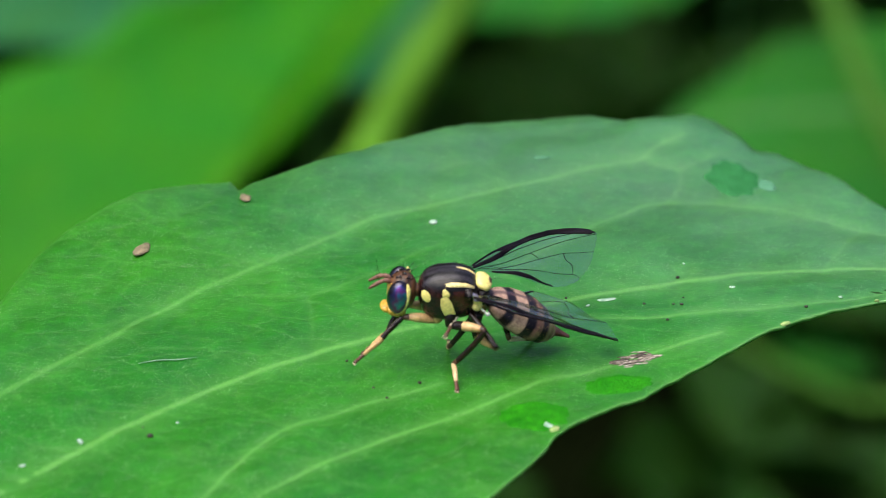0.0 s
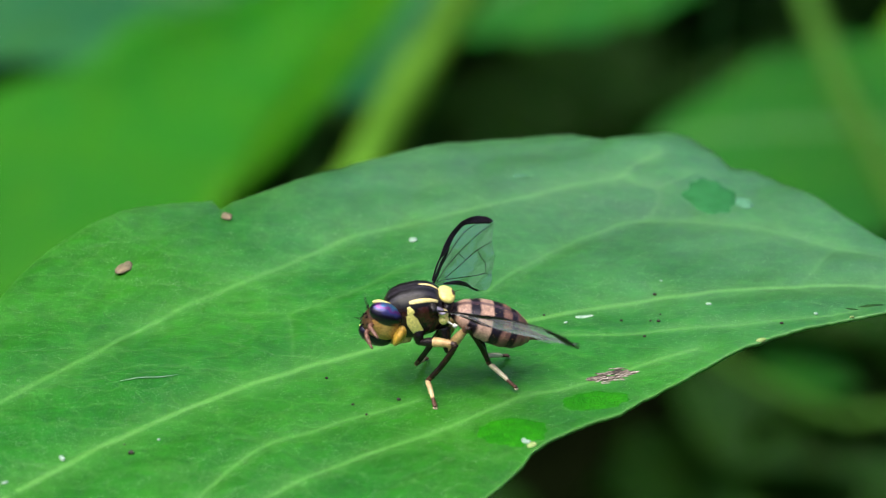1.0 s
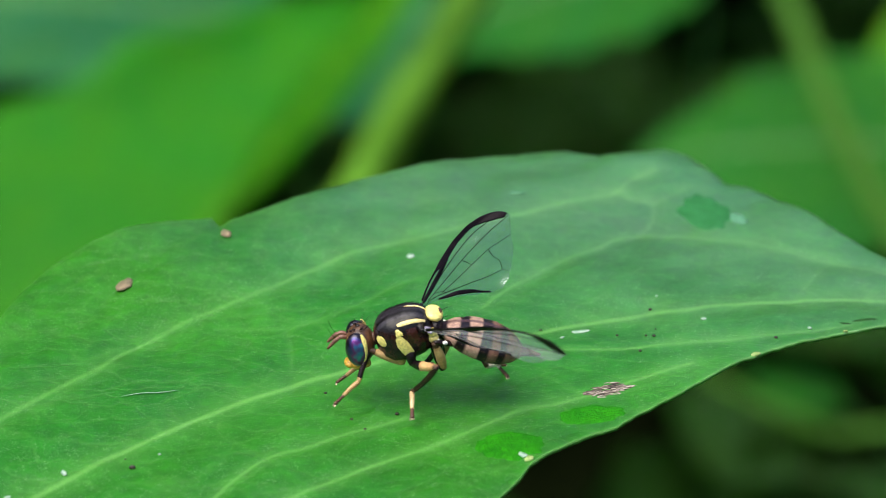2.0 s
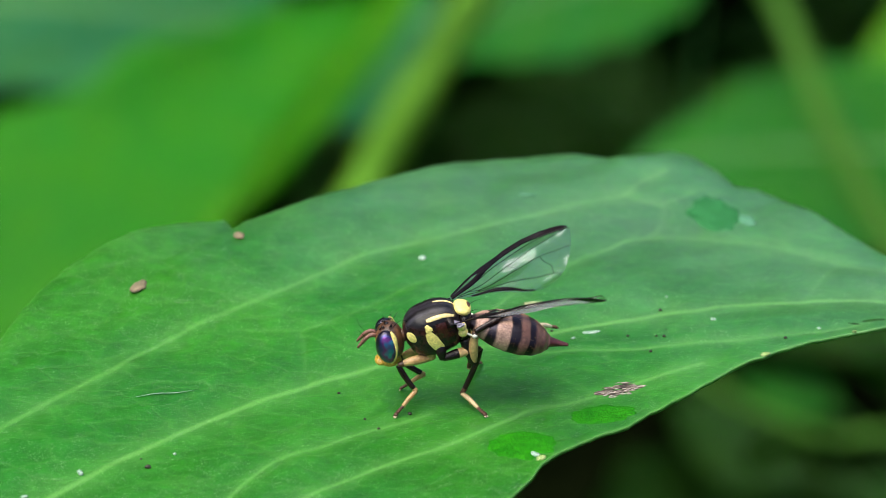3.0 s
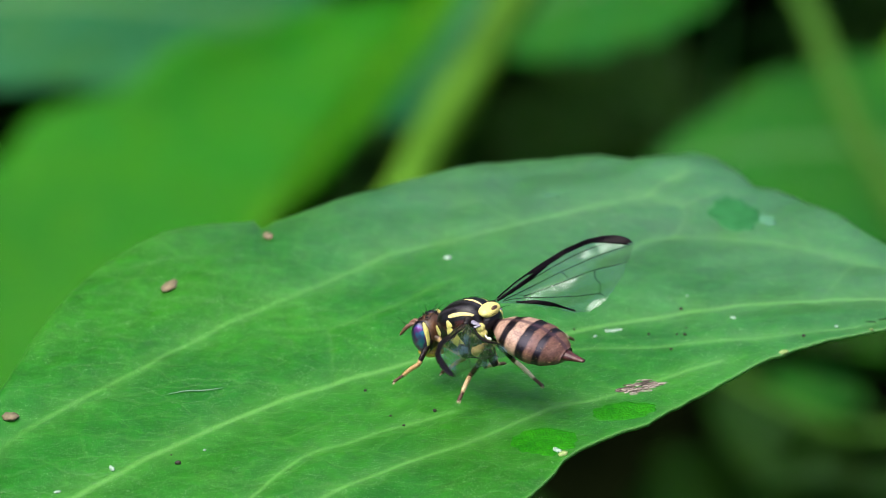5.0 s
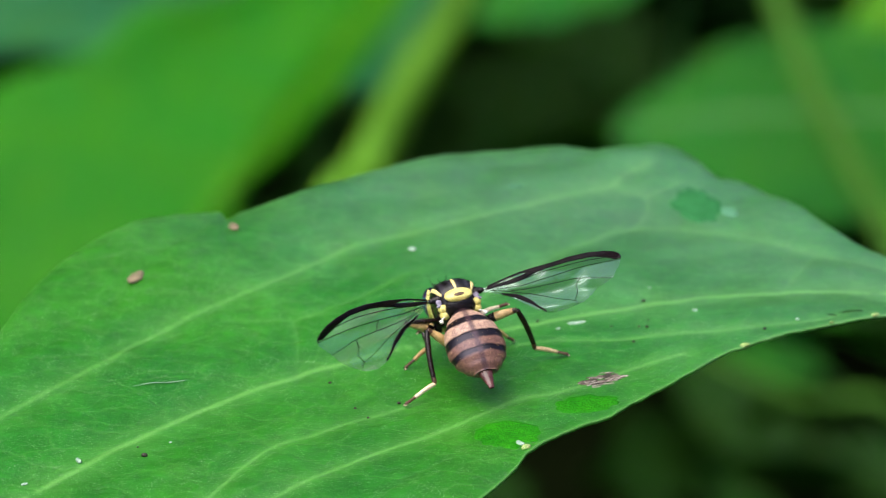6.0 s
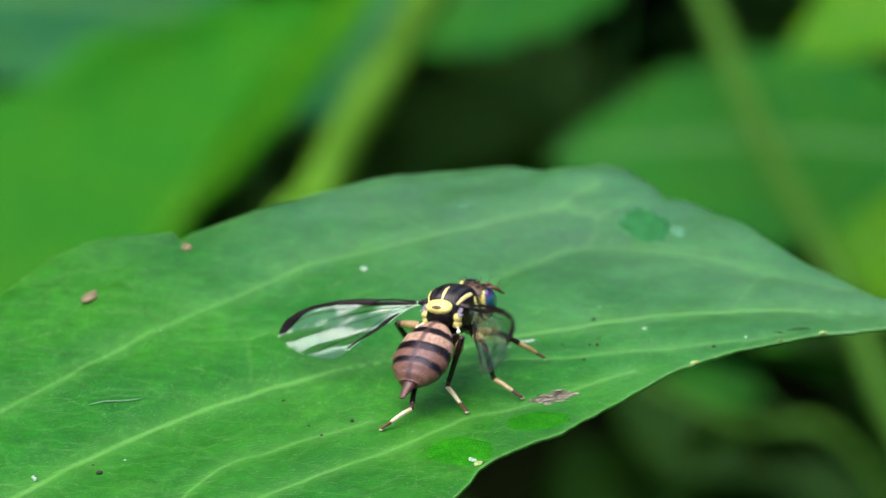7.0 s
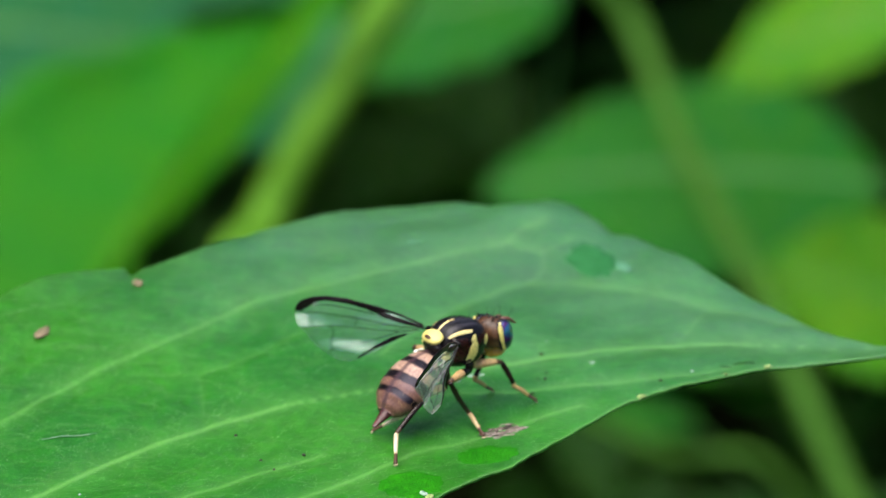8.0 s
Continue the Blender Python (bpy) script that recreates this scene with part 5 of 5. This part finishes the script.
# feet: seconds, x, y, height above the leaf
FEET = {
    ("fore", 1): [(0, -3.1, -4.0, 0.45), (0.3, -1.8, -3.9, 0.7), (0.5, -1.4, -5.4, 0), (0.7, -1.45, -3.5, 1.8), (1, -1.7, -3.6, 1.8), (1.3, -3.0, -3.6, 1.45), (1.5, -2.6, -4.1, 0), (1.7, -3.4, -4.3, 0.1),
                  (2.8, -1.3, -5.5, 0), (3, -1.3, -4.8, 0), (3.3, -1.5, -5.0, 0), (3.5, -2.1, -4.2, 0.15), (3.8, -1.5, -5.7, 0), (4, -2.2, -5.8, 0), (4.5, -2.1, -5.9, 0), (4.7, -2.7, -4.2, 0.14),
                  (5.8, -0.5, -1.7, 0), (6.5, -0.6, -1.9, 0), (6.8, 0.8, 0.4, 0), (7.2, 7.2, 0.5, 1.2), (7.5, 6.4, 1.4, 0), (8, 6.8, 0.8, 0)],
    ("fore", -1): [(0, -2.85, -3.2, 0.37), (0.3, -1.55, -2.8, 0.46), (0.5, -1.4, -1.6, 0), (0.7, -1.3, -2.8, 1.5), (1, -1.7, -2.8, 1.6), (1.3, -2.85, -3.0, 1.3), (1.5, -3.2, -2.6, 0.98), (1.7, -3.4, -3.0, 0.1),
                   (2.8, -1.1, -2.6, 0), (3.5, -1.2, -2.8, 0), (4, -1.6, -3.0, 0), (4.7, -1.5, -2.9, 0), (5.8, 3.7, 0.6, 0), (6.8, 3.6, 0.4, 0), (7, 7.0, 0.4, 0), (7.2, 6.5, 0.7, 0), (7.5, 8.2, -3.0, 0), (8, 8.5, -0.2, 0)],
    ("mid", 1): [(0, 0.6, -5.45, 0), (1.5, 0.6, -5.45, 0), (1.7, -0.7, -6.0, 0), (2.8, 2.1, -5.0, 0), (3.8, 2.15, -5.0, 0), (4, 0.6, -5.9, 0), (4.3, 2.0, -5.1, 0), (4.5, 2.0, -5.1, 0), (4.7, 0.2, -6.2, 0),
                 (5.8, 0.0, -1.5, 1.8), (6, -0.15, -1.8, 1.5), (6.5, -1.6, -2.3, 0), (6.8, -0.2, -2.3, 0), (7, 0.8, 0.8, 0), (7.2, 2.4, 2.0, 0), (7.5, 4.4, 1.6, 0), (8, 4.2, 2.0, 0)],
    ("mid", -1): [(0, 0.3, -1.3, 0), (1.7, 0.3, -1.35, 0), (2.8, 1.9, -0.4, 0), (3.5, 2.0, -0.5, 0), (4.3, 1.1, -1.55, 0), (4.7, 1.1, -1.55, 0), (5.8, 5.9, -0.7, 0), (6.8, 5.9, -0.8, 0),
                  (7, 5.9, -3.0, 0), (7.2, 5.7, -3.7, 0), (7.5, 6.1, -4.5, 0), (8, 6.3, -3.5, 0)],
    ("hind", 1): [(0, 0.1, -4.2, 1.5), (0.3, 4.1, -4.2, 2.3), (0.5, 4.0, -4.4, 3.5), (0.7, 5.1, -3.0, 0.5), (1, 3.6, -4.0, 0), (1.7, 3.55, -4.1, 0), (2.8, 2.7, -4.4, 5.2), (3, 4.6, -4.4, 4.2), (3.3, 4.3, -4.2, 2.6),
                  (3.5, 4.7, -3.0, 0), (3.8, 4.15, -3.4, 0), (4.7, 4.15, -3.4, 0), (5.8, -0.4, -4.8, 0), (6, -0.6, -4.9, 0), (6.5, 0.2, -5.5, 0), (7.2, 0.2, -5.55, 0), (7.5, 1.3, -3.7, 0), (8, 1.8, -2.8, 0)],
    ("hind", -1): [(0, 3.4, -1.2, 0), (1.7, 3.3, -1.1, 0), (2.8, 3.6, -0.4, 0), (3, 4.8, -1.0, 1.7), (3.3, 4.5, -1.3, 0), (3.5, 4.85, -0.1, 0), (4.7, 4.9, -0.1, 0), (5.8, 3.35, -0.8, 2.4), (6, 3.5, -0.8, 2.3),
                   (6.5, 2.2, -5.7, 1.3), (6.8, 3.8, -4.0, 0), (7, 3.7, -4.2, 0), (7.2, 2.8, -5.8, 0), (8, 2.75, -5.75, 0)],
}

# how steeply the last leg joint stands: seconds, sine of its slope
ANKLE_RISE = {"fore": [(0, 0.62), (8, 0.62)], "mid": [(0, 0.28), (8, 0.28)], "hind": [(0, 0.34), (7, 0.34), (8, 0.45)]}

# drift of the plants behind in the breeze, as a share of how far off they stand
BREEZE = [(0, 0.0), (0.5, 0.0008), (1, 0.0008), (1.5, 0.0006), (3, 0.0006), (3.5, 0.0018), (4, 0.0030), (4.5, 0.0033), (6, 0.0033), (6.5, 0.0035), (7, 0.0060), (7.5, 0.0088), (8, 0.0100)]
DEEP_BREEZE = [(0, 0.0), (1.5, -0.0040), (3.5, -0.0086), (4.5, -0.0102), (6, -0.0122), (7, -0.0124), (8, -0.0122)]


def between(rows, t):
    """Smooth value of a table at t, without overshoot."""
    ts = [r[0] for r in rows]
    if t <= ts[0]:
        return list(rows[0][1:])
    if t >= ts[-1]:
        return list(rows[-1][1:])
    i = max(k for k in range(len(ts)) if ts[k] <= t + 1e-9)
    if i == len(ts) - 1:
        return list(rows[-1][1:])
    f = (t - ts[i]) / (ts[i + 1] - ts[i])
    out = []
    for k in range(1, len(rows[0])):
        def slope(m):
            if m == 0 or m == len(ts) - 1:
                return 0.0
            a = (rows[m][k] - rows[m - 1][k]) / (ts[m] - ts[m - 1])
            b = (rows[m + 1][k] - rows[m][k]) / (ts[m + 1] - ts[m])
            return 0.0 if a * b <= 0 else 2 * a * b / (a + b)
        h = ts[i + 1] - ts[i]
        p, q = rows[i][k], rows[i + 1][k]
        out.append((1 + 2 * f) * (1 - f) ** 2 * p + f * (1 - f) ** 2 * h * slope(i) + f * f * (3 - 2 * f) * q + f * f * (f - 1) * h * slope(i + 1))
    return out


def body_pose(t):
    x, y, z, turn, nose, roll = between(STANCE + FEEDING + TURNING, t)
    return pose(x, y, z, roll, nose, turn)


def wing_pose(side, t):
    sweep, raised, twist = [radians(v) for v in between(LEFT_WING if side > 0 else RIGHT_WING, t)]
    span = Vector((-math.sin(sweep) * math.cos(raised), side * math.cos(sweep) * math.cos(raised), math.sin(raised)))
    chord = Vector((-math.cos(sweep), -side * math.sin(sweep), 0))
    up = span.cross(chord) * side
    chord = chord * math.cos(twist) - up * math.sin(twist)
    m = Matrix((span, chord, span.cross(chord))).transposed().to_4x4()
    m.translation = WING_ROOT[side]
    return m


def limb_pose(a, b, bend):
    x = (b - a).normalized()
    y = bend.cross(x).normalized()
    m = Matrix((x, y, x.cross(y))).transposed().to_4x4()
    m.translation = a
    return m


def leg_poses(where, side, t):
    """Thigh, shank and foot in the fly's space, from where the foot stands."""
    FEMUR, TIBIA, TARSUS = LEG[where]
    body = body_pose(t)
    rows = FEET[where, side]
    x, y, h = between(rows, t)
    ts = [r[0] for r in rows]
    i = max([k for k in range(len(ts)) if ts[k] <= t + 1e-9] or [0])
    if i + 1 < len(rows):
        far = math.hypot(rows[i + 1][1] - rows[i][1], rows[i + 1][2] - rows[i][2])
        f = (t - ts[i]) / (ts[i + 1] - ts[i])
        if far > 0.3:
            h += min(0.6, 0.3 * far) * math.sin(math.pi * f) ** 2
    foot = Vector((x, y, leaf_height(x, y) + 0.06 + h))
    hip = HIPS[where].copy()
    hip.y *= side
    hip_w = body @ hip
    flat = Vector((hip_w.x - foot.x, hip_w.y - foot.y, 0))
    if flat.length < 1e-3:
        flat = Vector((1, 0, 0))
    rise = between(ANKLE_RISE[where], t)[0]
    if where == "hind":
        rise = rise + 0.2 if h > 0.3 else rise
        rise *= 1 - min(1.6, max(0.0, h - 1.5) / 0.8)
    if where != "fore":
        flat = flat.normalized() - 0.7 * side * Vector((body[0][1], body[1][1], 0))
    ankle = foot + (flat.normalized() * math.sqrt(1 - rise * rise) + Vector((0, 0, rise))) * TARSUS
    foot, ankle = (body.inverted() @ q for q in (foot, ankle))
    reach = ankle - hip
    if reach.length > 0.985 * (FEMUR + TIBIA):
        ankle = hip + reach.normalized() * 0.985 * (FEMUR + TIBIA)
        reach = ankle - hip
    d = max(reach.length, 0.35)
    ahead, out, up = {"fore": (1.0, 0.0, 0.6), "mid": (-0.23, 0.0, 1.34), "hind": (0.39, 0.33, 1.0)}[where]
    pole = Vector((ahead, out * side, up))
    u = reach.normalized()
    pole = (pole - u * pole.dot(u)).normalized()
    cosine = max(-1, min(1, (FEMUR ** 2 + d * d - TIBIA ** 2) / (2 * FEMUR * d)))
    knee = hip + FEMUR * (u * cosine + pole * math.sqrt(1 - cosine * cosine))
    return limb_pose(hip, knee, pole), limb_pose(knee, ankle, pole), limb_pose(ankle, foot, Vector((0, 0, 1)))


def metres(m):
    m = m.copy()
    m.translation *= MM
    return m


def motions():
    times = [k / 10 for k in range(81)]
    for thing, away, deep in SWAYING:
        rest = thing.matrix_basis.copy()
        walk(thing, [(t, Matrix.Translation((d * away * MM, 0, 0)) @ rest) for t, d in (DEEP_BREEZE if deep else BREEZE)])
    walk(fly, [(t, metres(body_pose(t))) for t in times])
    for side, wing in wings.items():
        walk(wing, [(t, metres(wing_pose(side, t))) for t in times])
    rows = []
    for t in times:
        droop, swing = between(DROOP, t)
        rows.append((t, metres(Matrix.Translation(WAIST) @ pose(0, 0, 0, 0, -droop, -swing))))
    walk(abdomen, rows)
    rows = []
    for t in times:
        turn, nose, roll, wipe = between(NOD, t)
        rows.append((t, metres(Matrix.Translation(NECK) @ pose(0, 0, 0, roll, nose, turn) @ Matrix.Rotation(radians(wipe), 4, Vector((1, 1, 1))))))
    walk(head, rows)
    walk(proboscis, [(t, metres(Matrix.Translation((0.12 * between(DAB, t)[0], 0, -between(DAB, t)[0])))) for t in times])
    for (where, side), pieces in legs.items():
        steps = [leg_poses(where, side, t) for t in times]
        for k, piece in enumerate(pieces):
            walk(piece, [(t, metres(s[k])) for t, s in zip(times, steps)])


motions()
